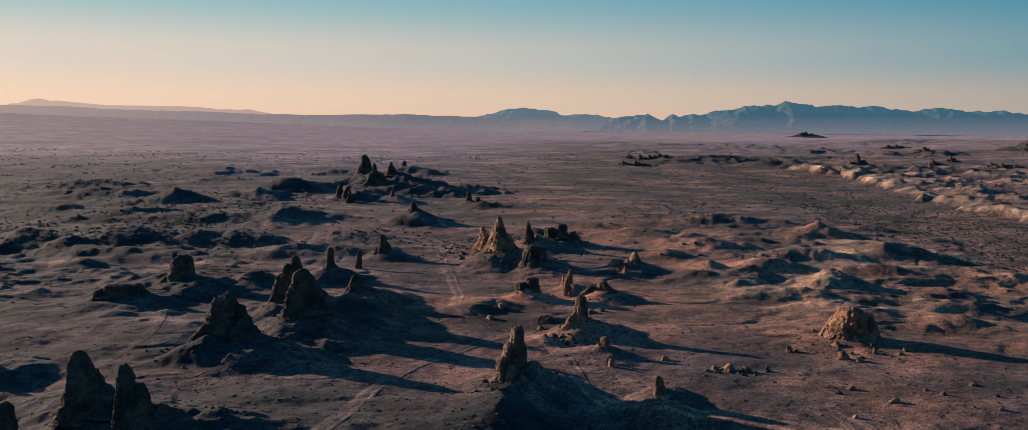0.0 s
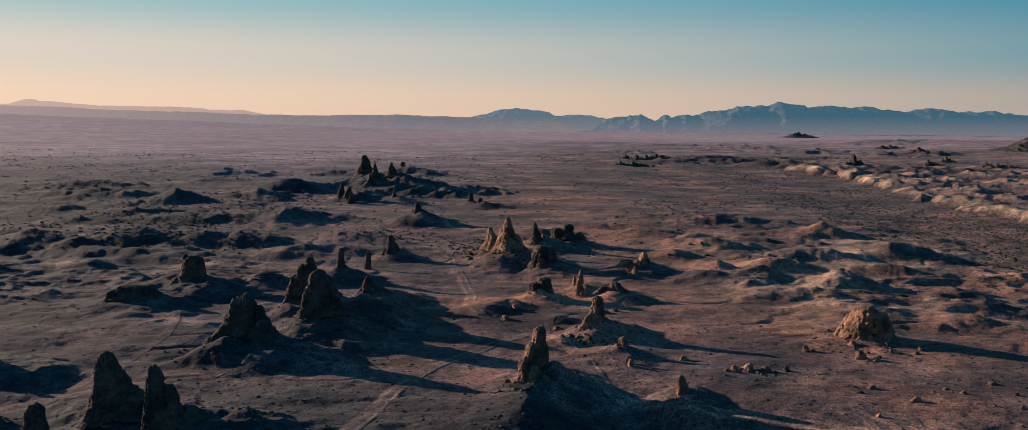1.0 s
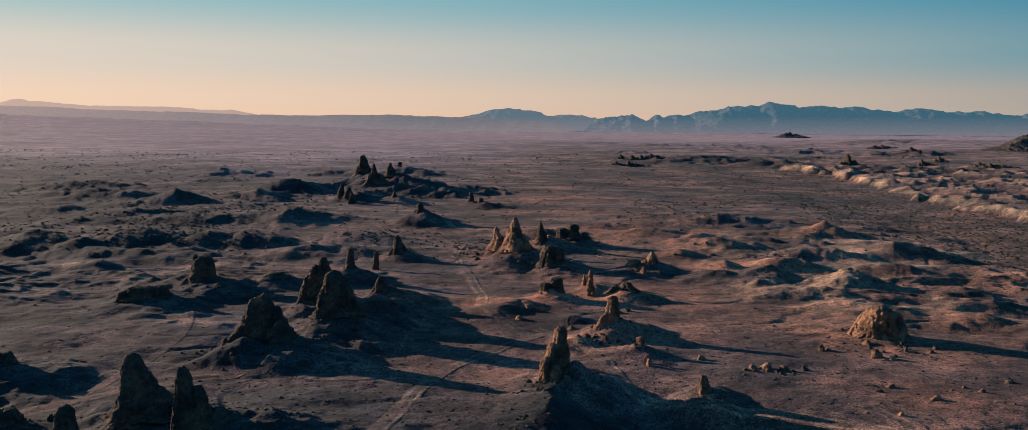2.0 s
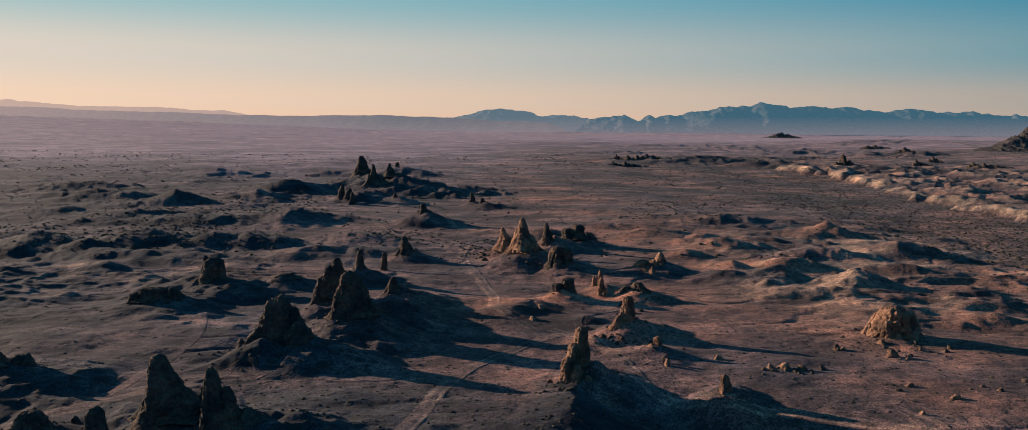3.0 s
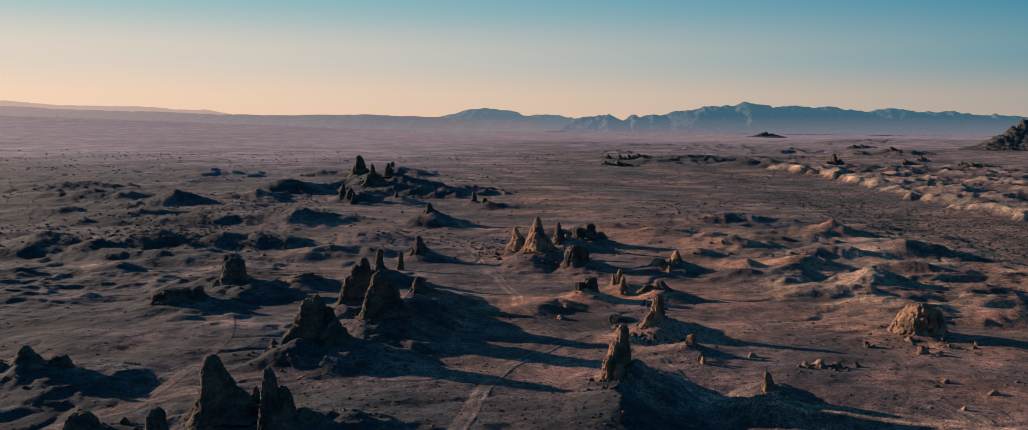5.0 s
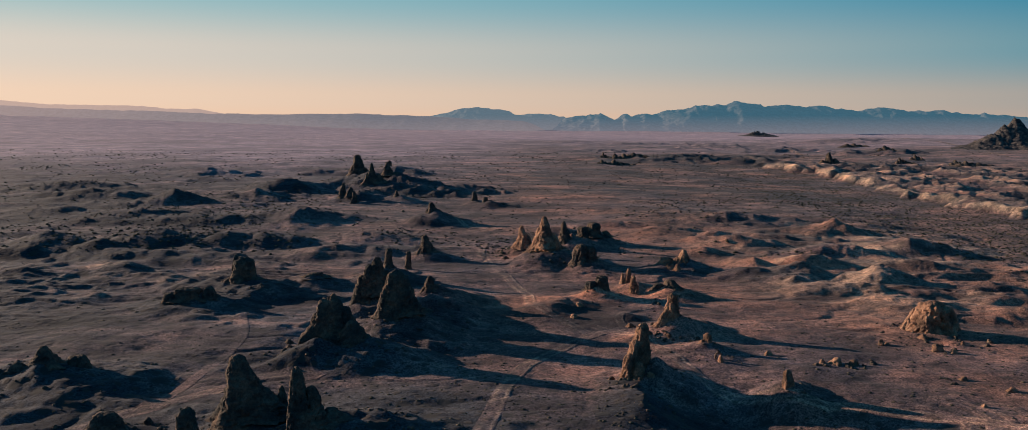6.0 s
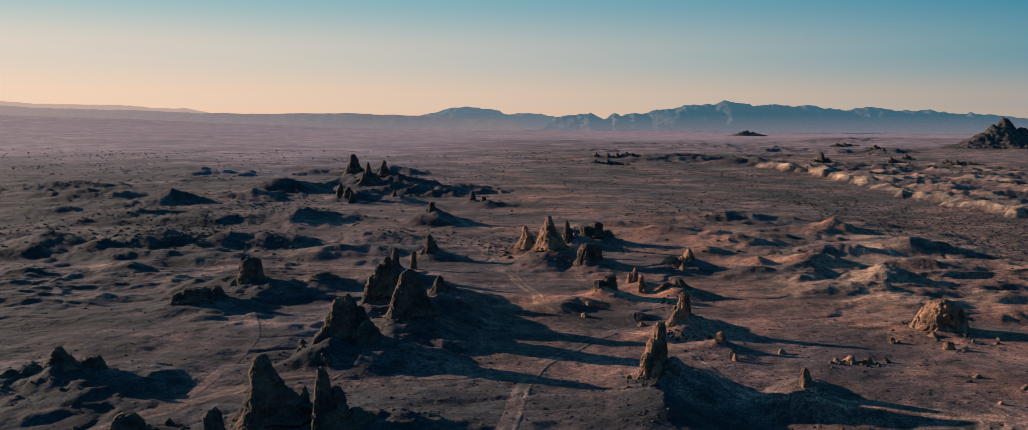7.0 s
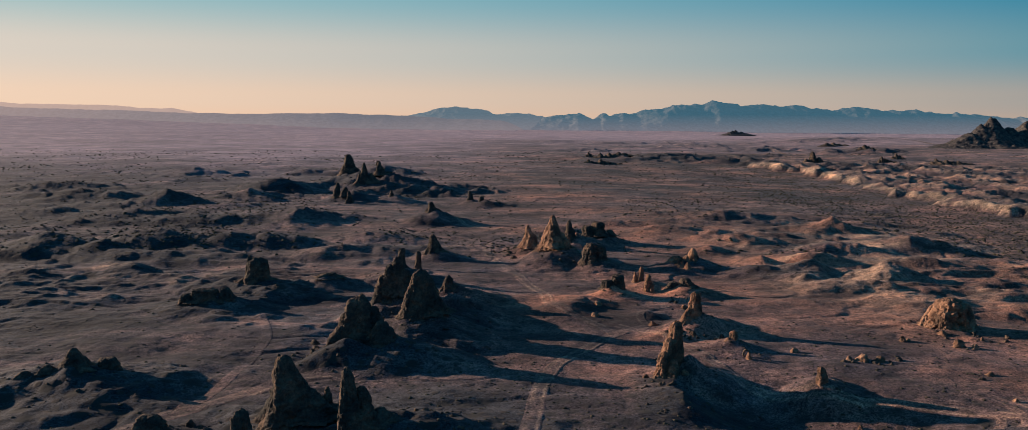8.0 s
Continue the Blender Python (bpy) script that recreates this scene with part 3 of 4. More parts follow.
track("pale strip of ground curving behind the massive pinnacle", [(-126, 151), (-119.1, 160.8), (-111.8, 169.3), (-102.6, 179.5), (-94.5, 192.0), (-86.1, 194.3), (-81.5, 191.0)], 4.6, strength=0.75)
track("faint dirt track over the open flat", [(-118, 256), (-110, 232), (-108, 218), (-108, 204), (-109, 191), (-111, 177), (-115, 166), (-117.5, 158), (-119, 146)], 2.2, strength=0.25)
track("distant pale dirt track across the plain", [(-110, 491), (-98, 462), (-90, 441), (-82, 428)], 3.2, 3)
track("distant pale dirt track across the plain", [(-67, 491), (-58, 467), (-42, 458)], 3.2, 3)
track("distant pale dirt track beyond the wash", [(485, 1620), (444, 1390), (420, 1218)], 9.0, 12)
track("distant pale dirt track beyond the wash", [(902, 2055), (857, 1779), (762, 1477), (693, 1262)], 9.0, 12)
for loop_r, loop_x, loop_y in ((9, 44, 166), (12, 46, 167), (15, 47, 166), (7, 60, 170)):
    track("faint looping wheel marks on the flat", [(loop_x + loop_r * math.cos(a * 0.35 - 0.9), loop_y + 0.9 * loop_r * math.sin(a * 0.35 - 0.9)) for a in range(7)], 1.8, strength=0.55)


# ---------------------------------------------------------------- distant ranges
def mountain_range(label, mat, y0, x0, x1, peaks, seed, base=-60, depth=260, count=420, crag=0.16):
    """A range as a relief: peaks of (x, height, half width), ridges running down to the plain."""
    xs = np.linspace(x0, x1, count)
    ys = np.linspace(y0 - depth, y0 + min(depth * 0.3, 4890 - y0), 54)
    gx, gy = np.meshgrid(xs, ys)
    warp = gx + 60 * fbm2(gx / 190, gx * 0 + seed, 3, seed)
    crest = np.zeros_like(gx)
    for px, ph, pw in peaks:
        crest = crest + (ph - base) ** 4 * np.exp(-3 * ((warp - px) / (1.35 * pw)) ** 2)
    crest = crest ** 0.25 * smooth(x0, x0 + 250, gx) * smooth(x1, x1 - 250, gx) + base
    fall = np.clip(1 - np.abs(gy - y0) / depth, 0, 1)
    spur = ridge2(gx / 120, gy / 210, 5, seed)
    z = base + (crest - base) * fall ** 0.75 * (1 + crag * spur * (1.15 - fall)) + crag * 26 * (ridge2(gx / 70, gy / 90, 4, seed + 9) - 0.4) * fall
    return tagged(new("mountain_range", sheet("mountain_range", gx, gy, z, mat)), label, "mountains", kind="structure")


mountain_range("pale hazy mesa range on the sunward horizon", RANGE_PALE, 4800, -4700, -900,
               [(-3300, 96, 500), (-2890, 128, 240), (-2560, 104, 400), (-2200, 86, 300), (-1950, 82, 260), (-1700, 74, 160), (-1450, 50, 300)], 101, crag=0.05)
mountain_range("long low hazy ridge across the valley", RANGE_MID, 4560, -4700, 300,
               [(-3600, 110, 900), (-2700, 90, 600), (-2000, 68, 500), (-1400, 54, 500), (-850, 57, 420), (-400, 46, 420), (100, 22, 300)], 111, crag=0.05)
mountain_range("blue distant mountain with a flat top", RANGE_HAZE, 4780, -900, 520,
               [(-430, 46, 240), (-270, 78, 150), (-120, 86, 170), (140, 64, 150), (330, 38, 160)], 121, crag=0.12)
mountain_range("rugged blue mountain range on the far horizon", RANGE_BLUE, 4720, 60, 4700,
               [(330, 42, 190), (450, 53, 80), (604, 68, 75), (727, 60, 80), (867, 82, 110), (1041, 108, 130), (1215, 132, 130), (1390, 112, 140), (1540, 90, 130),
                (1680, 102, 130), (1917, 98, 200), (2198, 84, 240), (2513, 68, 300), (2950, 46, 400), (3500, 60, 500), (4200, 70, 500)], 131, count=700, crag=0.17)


# ---------------------------------------------------------------- rocks
def link_mesh(name, co, faces, mat, parent=None, label="", smooth_shade=True):
    me = bpy.data.meshes.new(name)
    me.from_pydata(co, [], faces)
    me.polygons.foreach_set("use_smooth", np.full(len(me.polygons), smooth_shade))
    me.update()
    me.materials.append(mat)
    ob = new(name, me)
    if parent:
        ob.parent = parent
    if label:
        ob["label"] = label
    return ob


def lump(cx, cy, z0, z1, rx, ry, seed, lean=(0, 0), power=0.95, blunt=0.18, rough=1.0, turn=0.0, skew=0.0, edge=4.5, flare=0.5, rows=44, cols=44):
    """One lobe of tufa: an upright craggy body from z0 to z1. power: how it narrows upwards; blunt: width left at the top."""
    v = np.linspace(0, 1, rows)
    a = np.linspace(0, 2 * math.pi, cols, endpoint=False)
    vv, aa = np.meshgrid(v, a, indexing="ij")
    prof = blunt + (1 - blunt) * (1 - vv) ** power
    cap = np.sqrt(np.clip(1 - np.clip((vv - 0.84) / 0.16, 0, 1) ** 2.4, 0, 1))
    prof = prof * (0.02 + 0.98 * cap) + flare * np.exp(-vv * 6.0)
    h = z1 - z0
    size = (rx + ry) / 2
    ux, uy = np.cos(aa), np.sin(aa)
    square = (np.abs(ux) ** edge + np.abs(uy) ** edge) ** (-1 / edge)   # broken-off flat sides
    ux, uy = ux * square, uy * square
    ux = np.where(ux > 0, ux * (1 + skew * (1 - vv)), ux)
    s = 1.0 / max(size, 0.4)
    X, Y, Z = ux * rx * prof, uy * ry * prof, vv * h
    big = fbm3(X * s * 0.9 + seed * 3.1, Y * s * 0.9, Z * s * 0.55, 3, seed)
    flute = 1 - 2 * np.abs(fbm3(ux * 1.9 + seed, uy * 1.9, Z * s * 0.25, 3, seed + 20))
    crag = fbm3(X * s * 3.6, Y * s * 3.6 + seed, Z * s * 3.0, 4, seed + 40)
    ledge = value2(Z * s * 2.2 + 0.6 * big, np.full_like(Z, seed + 0.5), seed + 60)
    notch = 1 - 2 * np.abs(fbm3(X * s * 5.5 + 5, Y * s * 5.5, Z * s * 3.4 + seed, 3, seed + 70))
    grit = fbm3(X * 2.1 + seed, Y * 2.1, Z * 1.7, 3, seed + 90)
    k = 1 + rough * (0.17 * big + 0.09 * flute + 0.085 * crag + 0.02 * ledge + 0.055 * notch) + 0.10 / (1 + size) * grit
    k = np.clip(k, 0.3, 1.9)
    bend = value2(vv * 2.3, np.full_like(vv, seed * 1.7), seed + 80) * 0.16 * size
    turn = turn + 0.25 + 0.2 * math.sin(seed * 1.9)
    c, sn = math.cos(turn), math.sin(turn)
    px, py = X * k, Y * k
    x = cx + px * c - py * sn + lean[0] * vv ** 1.3 + bend
    y = cy + px * sn + py * c + lean[1] * vv ** 1.3
    z = z0 + Z + (0.022 * crag + 0.012 * notch) * h * smooth(0.1, 0.4, vv)
    co = np.stack([x, y, z], -1).reshape(-1, 3)
    n = cols
    faces = []
    for i in range(rows - 1):
        for j in range(n):
            k1 = (j + 1) % n
            faces.append((i * n + j, i * n + k1, (i + 1) * n + k1, (i + 1) * n + j))
    faces.append(tuple((rows - 1) * n + j for j in range(n)))
    return co.tolist(), faces


def pinnacle(label, lobes, mat=None, group="tufa pinnacles", name="tufa_pinnacle", detail=56, sink=1.2):
    """A thing of one or more lobes: (part name, x, y, top, half width, half depth, extra)."""
    mat = mat or TUFA
    x, y = lobes[0][1:3]
    g = height(x, y)
    fine = 1.3 if y < 300 else 0.9 if y < 500 else 0.7
    root = tagged(new(name), label, "rock pinnacle", group)
    root.location = (x, y, g)
    for i, (part_name, lx, ly, top, rx, ry, extra) in enumerate(lobes):
        z0 = height(lx, ly) - sink
        if x > -40:
            extra.setdefault("edge", 3.2)
            extra.setdefault("turn", -1.2)
        seed = int(abs(lx * 13 + ly * 7 + top * 5)) % 900 + 3 * i
        co, faces = lump(lx - x, ly - y, z0 - g, top - g, rx, ry, seed, rows=int(fine * extra.pop("rows", detail)), cols=int(fine * extra.pop("cols", detail)), **extra)
        link_mesh(part_name, co, faces, mat, root)
    return root


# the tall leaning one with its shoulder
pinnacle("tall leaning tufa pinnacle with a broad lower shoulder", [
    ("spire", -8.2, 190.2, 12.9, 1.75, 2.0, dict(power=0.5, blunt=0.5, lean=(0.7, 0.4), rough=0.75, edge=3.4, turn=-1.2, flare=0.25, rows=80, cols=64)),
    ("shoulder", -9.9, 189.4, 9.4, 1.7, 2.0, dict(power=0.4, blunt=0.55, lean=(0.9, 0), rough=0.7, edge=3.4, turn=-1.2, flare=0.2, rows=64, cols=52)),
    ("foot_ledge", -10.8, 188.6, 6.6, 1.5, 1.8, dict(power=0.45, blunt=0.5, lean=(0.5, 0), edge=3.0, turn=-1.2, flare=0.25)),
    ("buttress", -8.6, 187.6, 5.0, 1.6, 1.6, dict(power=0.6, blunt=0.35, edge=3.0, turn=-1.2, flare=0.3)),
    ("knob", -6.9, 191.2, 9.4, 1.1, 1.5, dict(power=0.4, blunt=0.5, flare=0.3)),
], detail=48, mat=SUNLIT_TUFA)
pinnacle("small finger of tufa on a low heap", [("finger", 13.1, 215.7, 4.3, 1.1, 1.1, dict(power=0.5, blunt=0.5, lean=(0.5, 0), rows=30, cols=26)), ("step", 12.0, 215.6, 2.6, 1.2, 1.2, dict(rows=24, cols=24))], mat=SUNLIT_TUFA)
pinnacle("stubby tufa knob casting a long shadow", [("knob", 22.7, 181.1, 4.9, 0.95, 1.2, dict(power=0.5, blunt=0.45, flare=0.3, rows=40, cols=34)), ("step", 23.8, 181.6, 3.0, 1.0, 1.0, dict(rows=22, cols=22))], mat=SUNLIT_TUFA)
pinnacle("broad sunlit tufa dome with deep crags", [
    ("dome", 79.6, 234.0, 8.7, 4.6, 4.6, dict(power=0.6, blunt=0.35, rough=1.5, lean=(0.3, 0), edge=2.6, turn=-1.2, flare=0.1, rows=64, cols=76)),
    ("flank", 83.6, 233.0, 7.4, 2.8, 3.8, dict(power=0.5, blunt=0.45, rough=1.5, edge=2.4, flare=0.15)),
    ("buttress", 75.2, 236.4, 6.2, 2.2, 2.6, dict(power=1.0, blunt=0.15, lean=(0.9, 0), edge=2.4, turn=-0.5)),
    ("rib", 77.2, 231.0, 5.2, 2.0, 1.8, dict(power=0.8, blunt=0.2, rough=1.3))], mat=SUNLIT_TUFA)
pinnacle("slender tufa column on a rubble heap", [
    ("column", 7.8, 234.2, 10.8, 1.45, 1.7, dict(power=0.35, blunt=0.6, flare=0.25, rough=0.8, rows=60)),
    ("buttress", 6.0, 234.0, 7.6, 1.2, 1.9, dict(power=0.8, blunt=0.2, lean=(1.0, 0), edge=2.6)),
    ("foot_ledge", 4.6, 232.8, 5.6, 1.6, 1.8, dict(power=0.8, blunt=0.25, lean=(0.6, 0), edge=2.6))], mat=SUNLIT_TUFA)
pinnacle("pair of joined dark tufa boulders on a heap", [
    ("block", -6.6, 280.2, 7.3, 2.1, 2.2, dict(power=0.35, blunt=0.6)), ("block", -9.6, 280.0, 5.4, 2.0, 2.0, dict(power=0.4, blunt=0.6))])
pinnacle("small tufa fin beside the track", [("fin", 5.6, 305, 5.6, 1.5, 1.4, dict(power=0.8, blunt=0.2, lean=(0.6, 0))), ("step", 3.9, 305.4, 3.6, 1.4, 1.2, dict())], mat=SUNLIT_TUFA)
pinnacle("narrow tufa post among rubble", [("post", 4.8, 285.5, 6.3, 1.3, 1.3, dict(power=0.6, blunt=0.4)), ("step", 5.8, 284.4, 3.4, 1.3, 1.2, dict())], mat=SUNLIT_TUFA)
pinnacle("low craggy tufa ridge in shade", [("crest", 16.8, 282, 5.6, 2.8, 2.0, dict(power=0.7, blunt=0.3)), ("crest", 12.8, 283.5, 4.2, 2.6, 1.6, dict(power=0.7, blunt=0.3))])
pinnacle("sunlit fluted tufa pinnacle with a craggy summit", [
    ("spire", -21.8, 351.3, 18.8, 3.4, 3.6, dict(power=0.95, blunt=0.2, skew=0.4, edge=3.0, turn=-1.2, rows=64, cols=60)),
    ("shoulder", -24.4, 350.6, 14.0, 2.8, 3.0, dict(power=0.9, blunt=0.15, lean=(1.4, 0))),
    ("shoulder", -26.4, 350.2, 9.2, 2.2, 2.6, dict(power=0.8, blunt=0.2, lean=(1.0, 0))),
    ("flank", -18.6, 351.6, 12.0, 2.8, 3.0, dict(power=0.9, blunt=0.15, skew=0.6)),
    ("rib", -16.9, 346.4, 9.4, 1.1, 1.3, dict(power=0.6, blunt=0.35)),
    ("foot_ledge", -22.5, 348.0, 8.6, 3.4, 2.2, dict(power=0.8, blunt=0.25))], mat=SUNLIT_TUFA)
pinnacle("squat conical tufa pinnacle", [("cone", -30.4, 376.4, 11.6, 3.2, 3.0, dict(power=1.0, blunt=0.15)), ("step", -28.2, 376.8, 7.6, 2.4, 2.2, dict())], mat=SUNLIT_TUFA)
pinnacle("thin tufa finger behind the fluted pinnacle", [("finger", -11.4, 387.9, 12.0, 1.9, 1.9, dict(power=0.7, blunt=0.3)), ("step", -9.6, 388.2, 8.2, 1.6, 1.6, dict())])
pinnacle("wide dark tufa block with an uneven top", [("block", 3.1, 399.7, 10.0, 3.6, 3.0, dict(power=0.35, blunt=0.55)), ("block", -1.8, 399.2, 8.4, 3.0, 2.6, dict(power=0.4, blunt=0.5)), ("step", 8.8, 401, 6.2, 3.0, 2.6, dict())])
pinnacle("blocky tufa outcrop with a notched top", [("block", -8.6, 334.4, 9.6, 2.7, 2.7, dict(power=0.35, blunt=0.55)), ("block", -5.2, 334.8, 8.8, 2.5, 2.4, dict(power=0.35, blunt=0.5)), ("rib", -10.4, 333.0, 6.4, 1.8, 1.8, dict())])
pinnacle("pointed tufa knob on a low ridge", [("point", 31.0, 331.2, 8.0, 2.2, 2.2, dict(power=0.8, blunt=0.2)), ("step", 28.5, 331.5, 5.2, 2.2, 2.0, dict())], mat=SUNLIT_TUFA)
pinnacle("low sunlit tufa ledge", [("ledge", 23.5, 330.0, 5.2, 3.6, 2.2, dict(power=0.7, blunt=0.3, lean=(1.0, 0))), ("ledge", 26.8, 322.0, 4.0, 1.8, 1.8, dict())], mat=SUNLIT_TUFA)
pinnacle("lone tufa cone casting a long thin shadow", [("cone", -71.3, 359, 9.8, 2.0, 2.0, dict(power=0.6, blunt=0.25)), ("step", -69.4, 359.2, 6.6, 2.2, 2.2, dict()), ("step", -73.0, 359.0, 5.4, 1.8, 1.8, dict())])
pinnacle("thin upright tufa finger", [("finger", -79.7, 306.2, 12.2, 1.3, 1.3, dict(power=0.4, blunt=0.5))])
pinnacle("small upright tufa finger", [("finger", -75.8, 333.8, 6.9, 1.1, 1.1, dict(power=0.4, blunt=0.5))])
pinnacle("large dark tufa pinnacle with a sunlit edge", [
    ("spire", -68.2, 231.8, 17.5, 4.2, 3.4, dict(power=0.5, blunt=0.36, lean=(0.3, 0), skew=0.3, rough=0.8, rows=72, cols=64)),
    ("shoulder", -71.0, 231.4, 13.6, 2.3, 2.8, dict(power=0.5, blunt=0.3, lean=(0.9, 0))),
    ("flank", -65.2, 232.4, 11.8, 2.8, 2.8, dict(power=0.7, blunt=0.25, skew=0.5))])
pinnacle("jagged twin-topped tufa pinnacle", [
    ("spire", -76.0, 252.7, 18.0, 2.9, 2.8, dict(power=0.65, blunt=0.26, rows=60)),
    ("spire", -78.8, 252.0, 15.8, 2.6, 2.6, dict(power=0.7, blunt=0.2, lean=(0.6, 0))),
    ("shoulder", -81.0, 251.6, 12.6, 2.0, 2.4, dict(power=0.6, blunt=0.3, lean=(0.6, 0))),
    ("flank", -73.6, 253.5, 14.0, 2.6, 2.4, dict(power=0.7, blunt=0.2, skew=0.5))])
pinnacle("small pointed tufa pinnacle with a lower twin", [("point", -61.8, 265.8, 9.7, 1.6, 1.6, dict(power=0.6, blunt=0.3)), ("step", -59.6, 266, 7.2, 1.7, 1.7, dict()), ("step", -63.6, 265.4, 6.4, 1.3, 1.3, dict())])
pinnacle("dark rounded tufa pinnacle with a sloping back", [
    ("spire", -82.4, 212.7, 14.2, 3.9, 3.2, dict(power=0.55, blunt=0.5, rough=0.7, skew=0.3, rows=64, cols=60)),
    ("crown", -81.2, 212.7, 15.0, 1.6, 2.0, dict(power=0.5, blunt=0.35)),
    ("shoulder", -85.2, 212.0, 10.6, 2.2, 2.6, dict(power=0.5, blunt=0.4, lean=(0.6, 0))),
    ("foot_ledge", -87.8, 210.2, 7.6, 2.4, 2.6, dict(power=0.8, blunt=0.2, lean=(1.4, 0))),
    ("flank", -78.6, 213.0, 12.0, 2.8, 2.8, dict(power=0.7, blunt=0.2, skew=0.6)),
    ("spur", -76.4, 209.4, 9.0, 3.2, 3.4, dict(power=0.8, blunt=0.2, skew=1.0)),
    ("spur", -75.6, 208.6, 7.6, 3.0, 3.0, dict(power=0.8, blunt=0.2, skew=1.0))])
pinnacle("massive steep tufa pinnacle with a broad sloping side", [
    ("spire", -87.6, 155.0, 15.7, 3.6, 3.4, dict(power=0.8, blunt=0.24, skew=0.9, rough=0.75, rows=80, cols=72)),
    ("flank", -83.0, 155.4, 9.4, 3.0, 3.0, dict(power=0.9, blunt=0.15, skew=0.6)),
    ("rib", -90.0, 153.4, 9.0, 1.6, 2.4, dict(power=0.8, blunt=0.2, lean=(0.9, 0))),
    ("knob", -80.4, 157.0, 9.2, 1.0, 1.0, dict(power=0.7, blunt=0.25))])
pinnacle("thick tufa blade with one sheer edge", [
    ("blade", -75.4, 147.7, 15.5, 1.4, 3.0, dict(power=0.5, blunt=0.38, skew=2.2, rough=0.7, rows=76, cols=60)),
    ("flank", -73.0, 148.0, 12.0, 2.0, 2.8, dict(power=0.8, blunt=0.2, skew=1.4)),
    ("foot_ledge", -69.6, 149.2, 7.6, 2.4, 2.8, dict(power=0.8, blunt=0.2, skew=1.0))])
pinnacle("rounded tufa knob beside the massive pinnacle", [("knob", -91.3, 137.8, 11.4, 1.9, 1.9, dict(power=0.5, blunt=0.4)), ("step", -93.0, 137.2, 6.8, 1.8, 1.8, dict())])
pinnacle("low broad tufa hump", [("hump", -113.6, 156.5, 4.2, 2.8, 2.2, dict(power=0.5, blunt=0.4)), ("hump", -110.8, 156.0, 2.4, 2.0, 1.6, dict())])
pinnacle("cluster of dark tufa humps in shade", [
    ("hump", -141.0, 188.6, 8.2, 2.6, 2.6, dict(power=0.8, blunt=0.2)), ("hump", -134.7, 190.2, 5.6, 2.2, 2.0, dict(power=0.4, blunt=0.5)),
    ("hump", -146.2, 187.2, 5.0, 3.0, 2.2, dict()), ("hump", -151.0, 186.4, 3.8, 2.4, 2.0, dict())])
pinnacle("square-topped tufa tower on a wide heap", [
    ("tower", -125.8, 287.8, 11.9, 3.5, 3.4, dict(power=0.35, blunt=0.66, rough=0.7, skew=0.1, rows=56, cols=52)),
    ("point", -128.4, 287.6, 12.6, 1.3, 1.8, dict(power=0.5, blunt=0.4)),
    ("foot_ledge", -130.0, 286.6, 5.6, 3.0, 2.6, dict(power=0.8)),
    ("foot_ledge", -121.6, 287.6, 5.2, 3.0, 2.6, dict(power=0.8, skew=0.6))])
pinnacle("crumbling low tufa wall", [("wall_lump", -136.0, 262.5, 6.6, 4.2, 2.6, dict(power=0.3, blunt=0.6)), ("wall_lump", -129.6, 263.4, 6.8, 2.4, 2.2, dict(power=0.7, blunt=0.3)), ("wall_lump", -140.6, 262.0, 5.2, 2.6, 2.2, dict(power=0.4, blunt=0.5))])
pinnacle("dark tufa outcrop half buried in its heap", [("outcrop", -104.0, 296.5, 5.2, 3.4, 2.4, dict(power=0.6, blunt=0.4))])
pinnacle("distant tufa pinnacle on a cone of rubble", [("spire", -78.9, 484.9, 10.8, 2.2, 2.2, dict(power=0.6, blunt=0.3)), ("shoulder", -76.6, 485, 7.6, 2.4, 2.2, dict()), ("shoulder", -81.0, 485, 7.0, 2.0, 2.0, dict())])
pinnacle("small distant tufa post", [("post", -58.4, 589.8, 8.0, 1.6, 1.6, dict(power=0.5, blunt=0.4, rows=26, cols=22))])
pinnacle("small distant tufa knob", [("knob", -50.4, 574, 5.8, 1.8, 1.6, dict(power=0.5, blunt=0.4, rows=26, cols=22))])
pinnacle("tallest distant tufa tower with a rounded head", [
    ("tower", -161.4, 737.8, 26.0, 5.6, 5.2, dict(power=0.7, blunt=0.3, rough=0.9)),
    ("shoulder", -165.6, 737, 17.6, 4.2, 4.4, dict(power=0.7, lean=(1.4, 0))),
    ("flank", -156.0, 738, 15.0, 5.5, 5.0, dict(power=0.9, blunt=0.15, skew=0.6))])
pinnacle("pointed distant tufa pinnacle with a wide foot", [
    ("spire", -140.6, 676.0, 22.4, 4.4, 4.4, dict(power=0.9, blunt=0.14)),
    ("flank", -144.5, 675, 15.0, 4.0, 4.0, dict(power=0.9, blunt=0.15, lean=(1.0, 0))), ("flank", -136.2, 677, 14.0, 4.2, 4.0, dict(power=0.9, blunt=0.15, skew=0.6))])
pinnacle("dark steep distant tufa pinnacle", [
    ("spire", -131.0, 694.6, 22.4, 4.4, 4.2, dict(power=0.95, blunt=0.12)), ("flank", -124.5, 695, 14.2, 5.0, 4.6, dict(power=0.8)), ("flank", -137.2, 694, 12.0, 4.0, 4.0, dict())])
pinnacle("thin tufa finger on a far cone", [("finger", -154.5, 889.4, 12.6, 2.4, 2.4, dict(power=0.5, blunt=0.4, rows=26, cols=22))])
